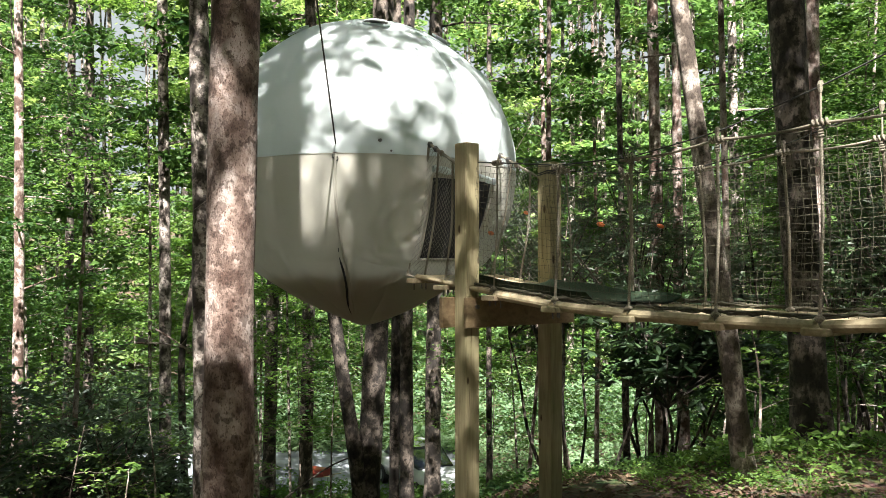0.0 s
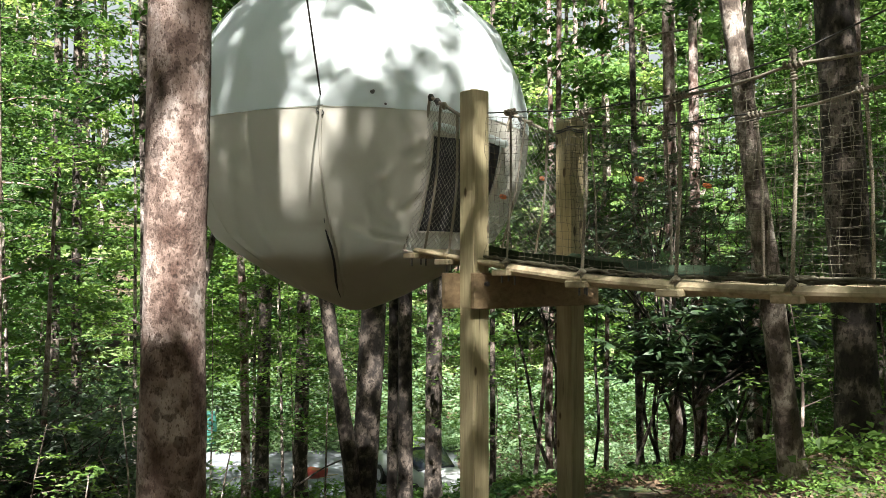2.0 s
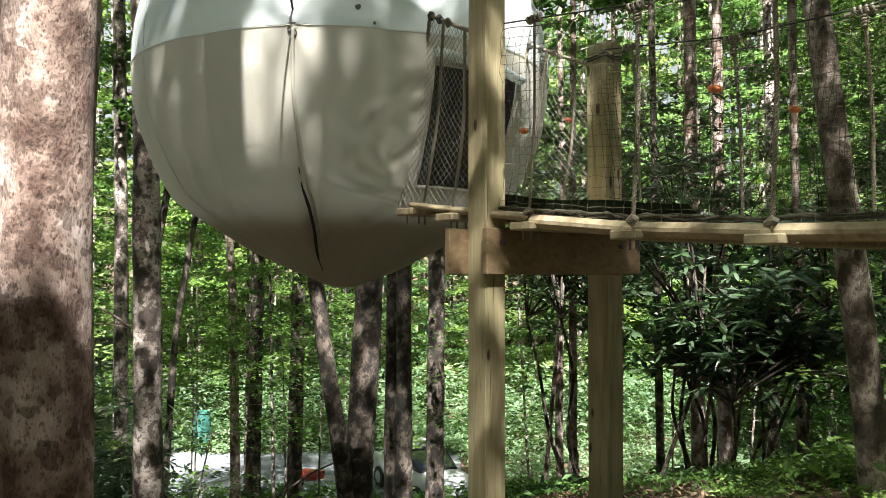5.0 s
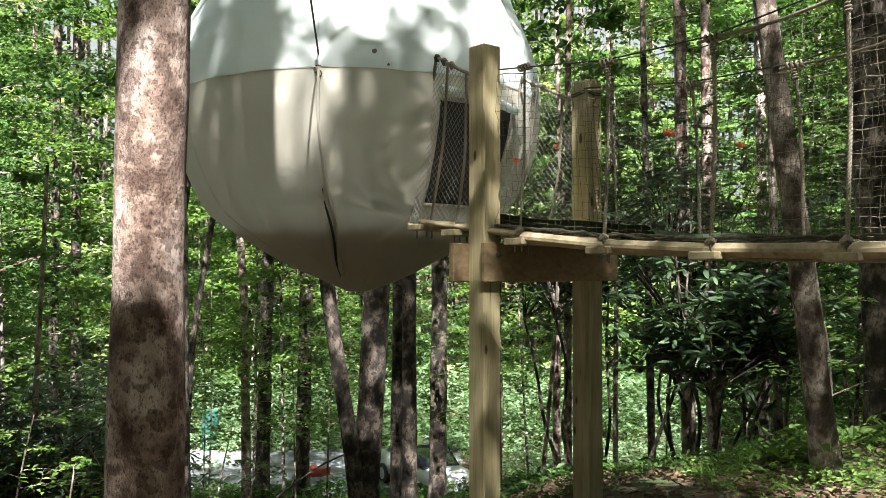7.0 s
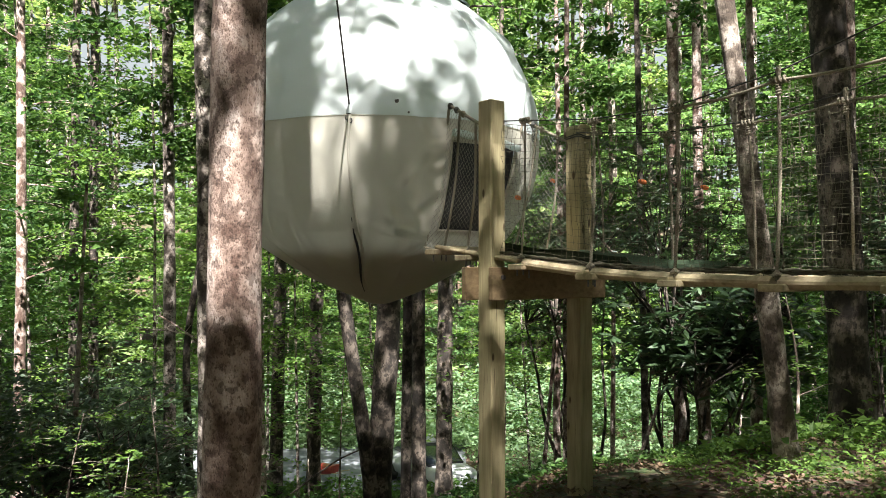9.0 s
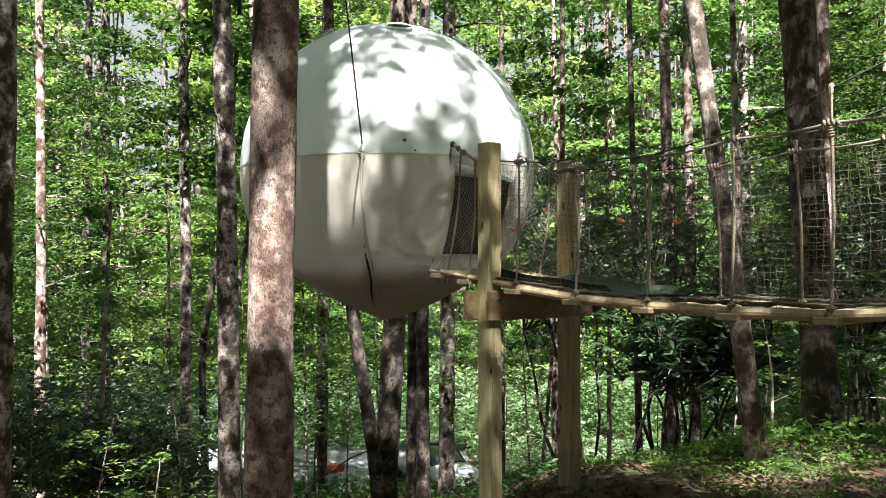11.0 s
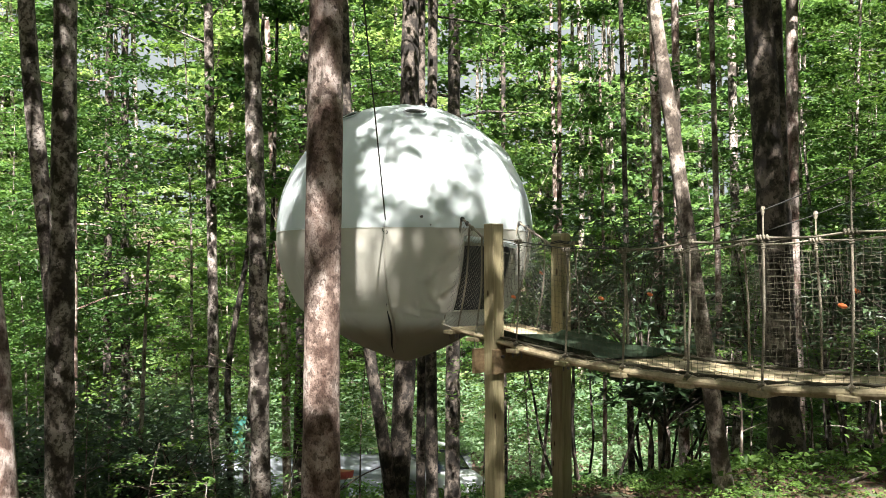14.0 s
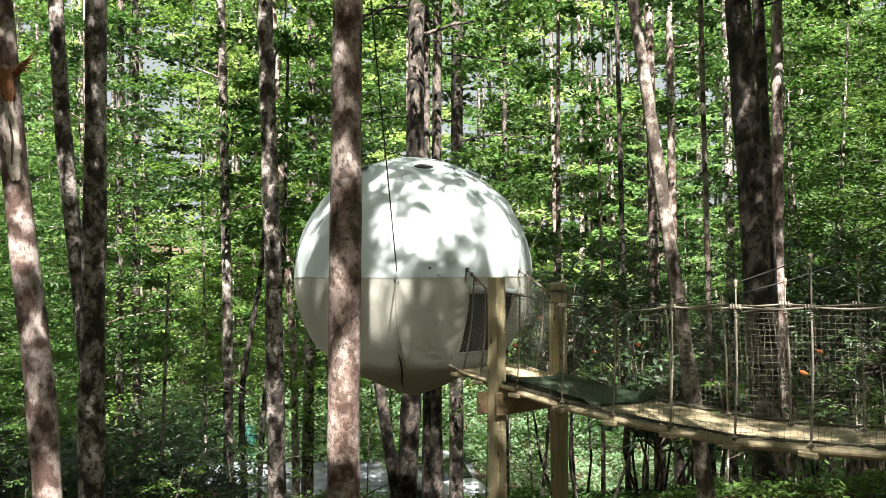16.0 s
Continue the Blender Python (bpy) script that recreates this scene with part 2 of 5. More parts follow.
# ---------------------------------------------------------------- mesh building
class Geo:
    """Collects vertices and faces for one mesh."""

    def __init__(self):
        self.v, self.f, self.n = [], [], 0

    def add(self, verts, faces):
        verts = np.asarray(verts, float).reshape(-1, 3)
        self.v.append(verts)
        faces = np.asarray(faces, int)
        self.f.append(faces + self.n)
        self.n += len(verts)
        return self

    def tube(self, pts, radii, sides=8, rough=0.0, cap=True):
        pts = np.asarray(pts, float)
        radii = np.broadcast_to(np.asarray(radii, float), (len(pts),))
        tan = np.gradient(pts, axis=0)
        tan /= np.linalg.norm(tan, axis=1)[:, None] + 1e-9
        ref = np.array([0.0, 1.0, 0.0]) if abs(tan[0][1]) < 0.8 else np.array([1.0, 0, 0])
        a = np.cross(tan, ref)
        a /= np.linalg.norm(a, axis=1)[:, None] + 1e-9
        b = np.cross(tan, a)
        ang = np.arange(sides) * 2 * np.pi / sides
        rr = radii[:, None] * (1 + rough * (np.random.rand(len(pts), sides) - 0.5))
        ring = pts[:, None] + rr[..., None] * (np.cos(ang)[None, :, None] * a[:, None] + np.sin(ang)[None, :, None] * b[:, None])
        k = len(pts)
        i, j = np.meshgrid(np.arange(k - 1), np.arange(sides), indexing="ij")
        j2 = (j + 1) % sides
        quads = np.stack([i * sides + j, i * sides + j2, (i + 1) * sides + j2, (i + 1) * sides + j], -1).reshape(-1, 4)
        self.add(ring.reshape(-1, 3), quads)
        if cap:
            for c, r, flip in ((pts[0], ring[0], True), (pts[-1], ring[-1], False)):
                tri = [[0, 1 + (q + 1) % sides, 1 + q] if flip else [0, 1 + q, 1 + (q + 1) % sides] for q in range(sides)]
                self.add(np.vstack([c, r]), tri)
        return self

    def rope(self, pts, r, pitch=0.05):
        """Three strands laid round each other along a line."""
        pts = np.asarray([tuple(p) for p in pts], float)
        d = np.concatenate([[0], np.cumsum(np.linalg.norm(np.diff(pts, axis=0), axis=1))])
        s = np.linspace(0, d[-1], max(6, int(d[-1] / pitch * 6)))
        p = np.stack([np.interp(s, d, pts[:, i]) for i in range(3)], 1)
        way = (pts[-1] - pts[0]) / (np.linalg.norm(pts[-1] - pts[0]) + 1e-9)
        a = np.cross(way, [0.3, 0.9, 0.1])
        a /= np.linalg.norm(a)
        b = np.cross(way, a)
        for k in range(3):
            w = s / pitch * 2 * np.pi + k * 2 * np.pi / 3
            self.tube(p + 0.55 * r * (np.cos(w)[:, None] * a + np.sin(w)[:, None] * b), r * 0.58, 4, cap=False)
        return self

    def box(self, m, sx, sy, sz, bevel=0.004):
        """A box with chamfered edges, centred on the pose m."""
        h = np.array([sx, sy, sz]) / 2
        bv = min(bevel, min(h) * 0.9)
        pts, idx = [], {}
        for sxn in (-1, 1):
            for syn in (-1, 1):
                for szn in (-1, 1):
                    s = np.array([sxn, syn, szn])
                    for ax in range(3):
                        p = s * (h - bv)
                        p[ax] = s[ax] * h[ax]
                        idx[(sxn, syn, szn, ax)] = len(pts)
                        pts.append(p)
        mm = np.array(m)
        world_pts = np.asarray(pts) @ mm[:3, :3].T + mm[:3, 3]
        quads, tris = [], []
        for ax in range(3):
            o1, o2 = (ax + 1) % 3, (ax + 2) % 3
            for s in (-1, 1):
                loop = []
                for a1, a2 in ((-1, -1), (1, -1), (1, 1), (-1, 1)):
                    k = [0, 0, 0]
                    k[ax], k[o1], k[o2] = s, a1, a2
                    loop.append(idx[(*k, ax)])
                quads.append(loop if s > 0 else loop[::-1])
            for a1 in (-1, 1):
                for a2 in (-1, 1):
                    ka, kb = [0, 0, 0], [0, 0, 0]
                    ka[ax], ka[o1], ka[o2] = -1, a1, a2
                    kb[ax], kb[o1], kb[o2] = 1, a1, a2
                    loop = [idx[(*ka, o1)], idx[(*kb, o1)], idx[(*kb, o2)], idx[(*ka, o2)]]
                    quads.append(loop if a1 * a2 < 0 else loop[::-1])
        for sxn in (-1, 1):
            for syn in (-1, 1):
                for szn in (-1, 1):
                    t = [idx[(sxn, syn, szn, ax)] for ax in range(3)]
                    tris.append(t if sxn * syn * szn > 0 else t[::-1])
        self.add(world_pts, quads)
        self.n -= len(world_pts)
        self.f.append(np.asarray(tris) + self.n)
        self.n += len(world_pts)
        return self

    def leaves(self, pos, length, width, tilt=0.6, heading=None, fold=0.12, droop=0.0, far=False, oval=False):
        """Folded leaves, two triangles each (far ones a single one), their upper side mostly to the sky."""
        pos = np.asarray(pos, float)
        k = len(pos)
        length = length * (0.65 + 0.7 * np.random.rand(k))
        width = width * (0.7 + 0.6 * np.random.rand(k))
        up = np.stack([np.random.randn(k) * tilt, np.random.randn(k) * tilt, np.ones(k)], 1)
        up /= np.linalg.norm(up, axis=1)[:, None]
        ang = np.random.rand(k) * 2 * np.pi if heading is None else heading + np.random.randn(k) * 0.7
        fwd = np.stack([np.cos(ang), np.sin(ang), np.full(k, -droop)], 1)
        fwd -= up * np.sum(fwd * up, 1)[:, None]
        fwd /= np.linalg.norm(fwd, axis=1)[:, None] + 1e-9
        side = np.cross(fwd, up)
        lf, wf = fwd * length[:, None], side * width[:, None] / 2
        if far:
            v = np.stack([pos + wf * 1.15, pos + lf, pos - wf * 1.15], 1).reshape(-1, 3)
            return self.add(v, np.arange(3 * k).reshape(-1, 3))
        if oval:
            lift = up * (width * fold)[:, None]
            a, b = pos + lf * 0.28 + lift, pos + lf * 0.68 + lift
            v = np.stack([pos, a + wf * 0.82, b + wf * 0.92, pos + lf, b - wf * 0.92, a - wf * 0.82], 1).reshape(-1, 3)
            base = np.arange(k)[:, None] * 6
            return self.add(v, np.concatenate([base + np.array([t]) for t in ([0, 5, 1], [1, 5, 4], [1, 4, 2], [2, 4, 3])], 1).reshape(-1, 3))
        mid = pos + lf * 0.45 + up * (width * fold * 2)[:, None]
        v = np.stack([pos, mid + wf, pos + lf, mid - wf], 1).reshape(-1, 3)
        base = np.arange(k)[:, None] * 4
        f = np.concatenate([base + np.array([[0, 2, 1]]), base + np.array([[0, 3, 2]])], 1).reshape(-1, 3)
        return self.add(v, f)

    def mesh(self, name, mats, smooth=False, sharp=None):
        v = np.concatenate(self.v)
        counts = np.concatenate([np.full(len(f), f.shape[1]) for f in self.f])
        loops = np.concatenate([f.reshape(-1) for f in self.f])
        me = bpy.data.meshes.new(name)
        me.vertices.add(len(v))
        me.vertices.foreach_set("co", v.astype(np.float32).ravel())
        me.loops.add(len(loops))
        me.loops.foreach_set("vertex_index", loops.astype(np.int32))
        me.polygons.add(len(counts))
        me.polygons.foreach_set("loop_start", np.concatenate([[0], np.cumsum(counts)[:-1]]).astype(np.int32))
        me.polygons.foreach_set("use_smooth", np.full(len(counts), smooth))
        me.update(calc_edges=True)
        me.validate()
        for m in (mats if isinstance(mats, (list, tuple)) else [mats]):
            me.materials.append(m)
        return me


def part(name, geo, mat, parent=None, label="", smooth=False):
    """One mesh object, under a thing or under a part."""
    ob = new(name, geo if isinstance(geo, bpy.types.Mesh) else geo.mesh(name, mat, smooth))
    if parent is not None:
        ob.parent = parent
        ob.matrix_parent_inverse = parent.matrix_basis.inverted()
    return tagged(ob, label)


def thing(name, label, category, place=(0, 0, 0), group="", kind=""):
    ob = new(name)
    ob.location = place
    ob.empty_display_size = 0.1
    return tagged(ob, label, category, group, kind)


def smooth01(a, b, x):
    t = np.clip((np.asarray(x, float) - a) / (b - a), 0, 1)
    return t * t * (3 - 2 * t)

# ---------------------------------------------------------------- ground
def ground_z(x, y):
    x, y = np.asarray(x, float), np.asarray(y, float)
    begin = 3.0 + 4.8 * smooth01(-1.2, 1.6, x)
    fall = np.clip((y - begin) / (27.0 - begin), 0, 1)
    z = -5.3 * fall ** 1.02
    near = 1 - smooth01(9, 18, y)
    z = z + near * (0.12 * np.clip(x - 1.4, 0, 1.4) + 0.02 * np.clip(x - 2.8, 0, 8) + 0.06 * np.clip(x - 3.0, 0, 5) - 0.12 * np.clip(-1.5 - x, 0, 8))
    z = z + 14 * smooth01(42, 160, y) + 6 * smooth01(24, 80, np.abs(x))
    z = z + 0.05 * np.sin(x * 1.7 + 0.6 * y) * np.cos(y * 1.3 - 0.5 * x) + 0.03 * np.sin(3.9 * x) * np.sin(4.3 * y + x)
    flat = smooth01(24, 26, y) * (1 - smooth01(38, 41, y))
    return z * (1 - flat * (np.abs(x) < 24)) + flat * (np.abs(x) < 24) * -5.3


gx = np.sign(np.linspace(-1, 1, 141)) * np.abs(np.linspace(-1, 1, 141)) ** 2.2 * 320
gy = 6 + np.sign(np.linspace(-1, 1, 161)) * np.abs(np.linspace(-1, 1, 161)) ** 2.2 * 330
XX, YY = np.meshgrid(gx, gy, indexing="ij")
ZZ = ground_z(XX, YY)
ii, jj = np.meshgrid(np.arange(140), np.arange(160), indexing="ij")
quad = np.stack([ii * 161 + jj, (ii + 1) * 161 + jj, (ii + 1) * 161 + jj + 1, ii * 161 + jj + 1], -1).reshape(-1, 4)
ground = part("ground", Geo().add(np.stack([XX, YY, ZZ], -1).reshape(-1, 3), quad), SOIL, smooth=True)
tagged(ground, "brown forest floor of leaf litter falling away downhill", "ground", kind="structure")

rx, ry = np.linspace(-26, 0.5, 53), np.linspace(0, 1, 9)
RX, RT = np.meshgrid(rx, ry, indexing="ij")
RY = 26.2 + 0.05 * RX + 1.2 * np.sin(RX * 0.13) + RT * (8.3 + 0.5 * np.sin(RX * 0.3))
ii, jj = np.meshgrid(np.arange(52), np.arange(8), indexing="ij")
quad = np.stack([ii * 9 + jj, (ii + 1) * 9 + jj, (ii + 1) * 9 + jj + 1, ii * 9 + jj + 1], -1).reshape(-1, 4)
road = part("road", Geo().add(np.stack([RX, RY, np.full_like(RX, -5.26)], -1).reshape(-1, 3), quad), GRAVEL, smooth=True)
tagged(road, "pale grey gravel road and parking lot in a clearing", "road", kind="structure")

# ---------------------------------------------------------------- trees
def axis_points(nodes, step=0.3):
    """A smooth line through (x, y, z) nodes, with small bends."""
    nodes = np.asarray(nodes, float)
    d = np.concatenate([[0], np.cumsum(np.linalg.norm(np.diff(nodes, axis=0), axis=1))])
    s = np.linspace(0, d[-1], max(3, int(d[-1] / step)))
    p = np.stack([np.interp(s, d, nodes[:, i]) for i in range(3)], 1)
    for _ in range(3):
        p[1:-1] = (p[:-2] + 2 * p[1:-1] + p[2:]) / 4
    return p


def sprays(g_wood, g_leaf, base, azimuth, length, count, leaf_len, rise=0.25, radius=0.012, tilt=0.55, far=False):
    """A limb with leaves spread in a flat fan on both sides of it."""
    t = np.linspace(0, 1, 4)
    dirn = np.array([math.cos(azimuth), math.sin(azimuth), 0])
    line = np.asarray(base) + np.outer(t * length, dirn)
    line[:, 2] += length * (rise * t - 0.28 * t * t) + 0.0
    line[1:, :2] += np.random.randn(3, 2) * 0.03 * length
    g_wood.tube(line, np.linspace(radius, radius * 0.25, 4), 3, cap=False)
    side = np.array([-dirn[1], dirn[0], 0])
    u = 0.18 + 0.82 * np.random.rand(count) ** 0.7
    w = np.random.randn(count) * 0.22 * length * (0.35 + 0.9 * np.sin(np.pi * np.clip(u, 0, 0.96)))
    p = np.stack([np.interp(u, t, line[:, i]) for i in range(3)], 1) + np.outer(w, side)
    p[:, 2] += np.random.randn(count) * 0.05 * length - 0.12 * np.abs(w)
    g_leaf.leaves(p, leaf_len, leaf_len * 0.62, tilt, droop=0.25, far=far)


def canopy(g_wood, g_leaf, axis, z0, limbs, leaves_per, leaf_len, reach, radius=0.03, tilt=0.8, far=False):
    """Limbs with side branches all along a stem above the height z0."""
    zs = axis[:, 2]
    for k in range(limbs):
        z = z0 + (zs[-1] - z0) * (k + random.random()) / limbs
        base = [np.interp(z, zs, axis[:, i]) for i in range(3)]
        a = k * 2.4 + random.uniform(-0.6, 0.6)
        frac = (z - z0) / max(0.1, zs[-1] - z0)
        ln = reach * (0.55 + 0.75 * random.random()) * (1.0 - 0.55 * frac)
        sprays(g_wood, g_leaf, base, a, ln, leaves_per, leaf_len, random.uniform(0.1, 0.5), radius * (1 - 0.6 * frac), tilt, far)
        for s in (-1, 1):
            f = random.uniform(0.35, 0.65)
            b2 = [base[0] + math.cos(a) * ln * f, base[1] + math.sin(a) * ln * f, base[2] + ln * 0.12 * f]
            sprays(g_wood, g_leaf, b2, a + s * random.uniform(0.5, 1.0), ln * 0.6, leaves_per // 2, leaf_len, 0.2, radius * 0.4, tilt, far)


def trunk_geo(axis, r0, r1, sides=18, flare=0.35):
    z = axis[:, 2] - axis[0, 2]
    f = z / z[-1]
    rad = r0 + (r1 - r0) * f + r0 * flare * np.exp(-z / 0.35)
    rad = rad * (1 + 0.03 * np.sin(z * 2.3 + r0 * 40) + 0.02 * np.sin(z * 5.1))
    return Geo().tube(axis, rad, sides, 0.07)


def tree(label, nodes, r0, r1, mat, z0=None, limbs=0, per=60, leaf_len=0.13, reach=2.4, leafmat=None, flare=0.35, sides=18):
    """A standing tree: trunk, and a crown of limbs and leaves above z0."""
    x, y = nodes[0][0], nodes[0][1]
    seed = int(abs(x) * 977 + abs(y) * 3571 + len(nodes))
    random.seed(seed), np.random.seed(seed)
    nodes = [(x, y, float(ground_z(x, y)) - 0.15)] + [tuple(n) for n in nodes[1:]]
    ax = axis_points(nodes)
    t = thing("tree", label, "tree", nodes[0], "forest trees")
    gw, gl = trunk_geo(ax, r0, r1, sides, flare), Geo()
    if limbs:
        canopy(gw, gl, ax, z0, limbs, per, leaf_len, reach, r1 * 0.45)
        part("crown", gl, leafmat or LEAF_TREE, t)
    part("trunk", gw, mat, t, smooth=True)
    return t


# the trees near the walk
tree("tall straight tree with flaky reddish brown bark", [(-1.20, 4.50, 0), (-1.18, 4.50, 2.0), (-1.13, 4.5, 6.0), (-1.1, 4.5, 17)], 0.142, 0.09, BARK_FRONT, 13.0, 7, 80, 0.22, 2.8, flare=0.12, sides=32)
tree("slender grey tree with patchy bark beside the tent", [(-3.02, 10.44, 0), (-3.10, 10.44, 3), (-3.26, 10.44, 8), (-3.4, 10.4, 17)], 0.15, 0.08, BARK_GREY, 8.5, 8, 80, 0.17, 2.6, sides=24)
tree("forked grey tree stem with smooth mottled bark", [(-5.18, 8.75, 0), (-5.2, 8.74, 1.5), (-5.16, 8.72, 3), (-5.14, 8.7, 5.6), (-5.2, 8.7, 16)], 0.185, 0.08, BARK_GREY, 8.5, 7, 80, 0.17, 2.6, sides=24)
tree("leaning grey tree stem beside a forked neighbour", [(-5.2, 8.8, 0), (-5.22, 8.8, 1.5), (-5.36, 8.84, 2.4), (-5.61, 8.9, 4.25), (-5.76, 8.95, 5.6), (-6.3, 9.1, 15)], 0.125, 0.08, BARK_GREY, 8.5, 6, 80, 0.17, 2.6, sides=24)
scarred = tree("pale reddish tree with torn bark and a scar", [(-4.15, 5.7, 0), (-4.3, 5.7, 1.6), (-4.6, 5.7, 4.0), (-4.85, 5.7, 6.5), (-5.2, 5.7, 14)], 0.15, 0.08, BARK_PALE, 8.0, 14, 110, 0.18, 2.8, sides=24)
DEAD_WOOD = plain("dead_wood", (0.30, 0.125, 0.055), 0.9, 0.0, 30.0, 0.45)
stub = Geo().tube([Vector((-4.70, 5.70, 4.96)), Vector((-4.54, 5.64, 5.06)), Vector((-4.40, 5.60, 5.16))], [0.05, 0.042, 0.012], 7, 0.3)
for k in range(5):
    stub.tube([Vector((-4.52, 5.63, 5.07)), Vector((-4.40 + 0.03 * k, 5.60 - 0.02 * k, 5.00 + 0.06 * k))], [0.014, 0.003], 4, 0.2)
part("broken_branch", stub, DEAD_WOOD, scarred, "splintered orange brown branch stub")
def on_scarred(turn, z, out):
    """A point on the bark of the scarred tree, at a turn from the clearing's side, in degrees."""
    a = radians(-62 + turn)
    return Vector((-4.6 - 0.1 * (z - 4.0) + out * math.cos(a), 5.7 + out * math.sin(a), z))


for name, z0, z1, wide, mat, label in (("scar", 3.95, 4.72, 34, plain("bare_wood", (0.52, 0.44, 0.37), 0.8, 0, 60.0, 0.25), "pale bare wood where the bark is torn off"), ("torn_bark", 4.72, 5.05, 30, DEAD_WOOD, "orange brown torn inner bark")):
    rows = []
    for k in range(13):
        f = k / 12
        half = wide * (0.25 + 0.75 * math.sin(math.pi * (0.08 + 0.84 * f)) ** 0.7) * (1 + 0.18 * math.sin(k * 2.7))
        rows += [on_scarred(half * (q / 4 - 1), z0 + (z1 - z0) * f + 0.012 * math.sin(q * 2.1), 0.152 if 0 < q < 8 else 0.132) for q in range(9)]
    part(name, Geo().add(rows, [[k * 9 + q, k * 9 + q + 1, (k + 1) * 9 + q + 1, (k + 1) * 9 + q] for k in range(12) for q in range(8)]), mat, scarred, label, True)
crack = [on_scarred(-4 + 5 * math.sin(z * 9), z, 0.153) for z in np.linspace(4.1, 4.55, 12)]
part("crack", Geo().tube(crack, 0.004 + 0.010 * np.sin(np.linspace(0.1, 3.0, 12)), 6, 0.3), BARK_DARK, scarred, "dark crack in the bare wood", True)
tree("leaning brown tree beside the rope bridge", [(2.72, 7.3, 0), (2.68, 7.3, 0.25), (2.53, 7.2, 1.35), (2.24, 7.06, 3.1), (2.06, 7.06, 4.44), (1.78, 7.06, 6.4), (1.1, 7.06, 14)], 0.096, 0.022, BARK_BROWN, 8.0, 14, 110, 0.18, 2.8, sides=24)
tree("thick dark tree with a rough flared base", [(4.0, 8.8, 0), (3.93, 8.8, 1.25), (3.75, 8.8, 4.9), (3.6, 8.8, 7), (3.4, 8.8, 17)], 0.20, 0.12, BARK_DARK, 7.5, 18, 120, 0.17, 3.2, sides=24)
tree("thin pale tree behind a thick dark trunk", [(4.85, 10.5, 0), (4.8, 10.5, 3), (4.85, 10.5, 8), (4.9, 10.5, 15)], 0.10, 0.06, BARK_PALE, 8, 8, 70, 0.16, 2.4)
tree("dark tree between the bridge and the slope", [(4.5, 10.0, 0), (4.5, 10.0, 2), (4.3, 10.2, 12)], 0.13, 0.05, BARK_DARK, 7, 7, 70, 0.15, 2.2)
# pale bark here stands in for sunlight on the trunk
tree("straight tree further down the slope, bark coloured pale as if sunlit", [(4.45, 16.5, 0), (4.36, 16.5, 2), (4.3, 16.5, 7), (4.2, 16.5, 16)], 0.13, 0.09, BARK_PALE, 7.5, 8, 80, 0.16, 2.4)
tree("slim tree holding a tent rope", [(3.5, 15.5, 0), (3.35, 15.5, 7.7), (3.3, 15.5, 11)], 0.07, 0.04, BARK_DARK, 6, 6, 60, 0.15, 1.8)
tree("slim dark stem forking low from a thicker one", [(-1.27, 12.95, 0), (-1.33, 12.9, -1.2), (-1.40, 12.85, -0.8), (-1.71, 12.8, 1.2), (-2.05, 12.6, 5), (-2.3, 12.6, 14)], 0.12, 0.05, BARK_DARK, 7, 10, 80, 0.15, 2.4)
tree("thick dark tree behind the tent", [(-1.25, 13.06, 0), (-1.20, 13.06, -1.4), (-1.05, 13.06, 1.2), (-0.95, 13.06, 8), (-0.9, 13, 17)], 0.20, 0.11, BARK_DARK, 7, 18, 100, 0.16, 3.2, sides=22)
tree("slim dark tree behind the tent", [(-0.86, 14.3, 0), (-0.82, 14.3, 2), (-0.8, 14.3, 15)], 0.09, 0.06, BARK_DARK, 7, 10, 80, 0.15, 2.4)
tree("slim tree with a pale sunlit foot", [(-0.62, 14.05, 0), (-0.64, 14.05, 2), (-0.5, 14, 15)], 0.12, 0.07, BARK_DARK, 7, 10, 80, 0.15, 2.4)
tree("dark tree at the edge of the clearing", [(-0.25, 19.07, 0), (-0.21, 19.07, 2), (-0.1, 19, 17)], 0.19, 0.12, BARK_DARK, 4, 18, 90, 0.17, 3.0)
tree("thin straight tree beyond the tent", [(1.13, 20, 0), (1.13, 20, 5), (1.2, 20, 16)], 0.07, 0.05, BARK_DARK, 3, 20, 80, 0.16, 2.4)
tree("slim tree behind the leaning trunk", [(7.95, 22, 0), (7.95, 22, 4), (7.8, 22, 17)], 0.15, 0.09, BARK_GREY, 6, 10, 90, 0.17, 2.8)
# again sunlight put into the bark colour
tree("slim tree beyond the dark shrub, bark coloured pale as if sunlit", [(4.75, 16.0, 0), (4.65, 16, 2), (4.6, 16, 12)], 0.12, 0.06, BARK_PALE, 5, 6, 70, 0.15, 2.2)
tree("thin pale tree lit at the edge of the glade", [(2.25, 18.2, 0), (2.2, 18.2, -1.5), (2.3, 18.2, 3), (2.2, 18.2, 9)], 0.085, 0.04, BARK_PALE, 1.5, 10, 60, 0.15, 1.8)
tree("slender pale stem lit at the edge of the glade", [(3.55, 18.9, 0), (3.6, 18.9, 1), (3.5, 18.9, 8)], 0.06, 0.03, BARK_PALE, 1.5, 8, 60, 0.15, 1.6)
tree("slender pale stem leaning over the glade", [(1.75, 17.0, 0), (1.95, 17.0, -0.5), (2.3, 17.0, 4)], 0.045, 0.02, BARK_PALE, 1.0, 6, 50, 0.14, 1.4)
tree("thin pale tree beyond the posts", [(1.75, 13.5, 0), (1.75, 13.5, 2), (1.8, 13.5, 9)], 0.06, 0.03, BARK_PALE, 2.5, 12, 60, 0.15, 1.6)
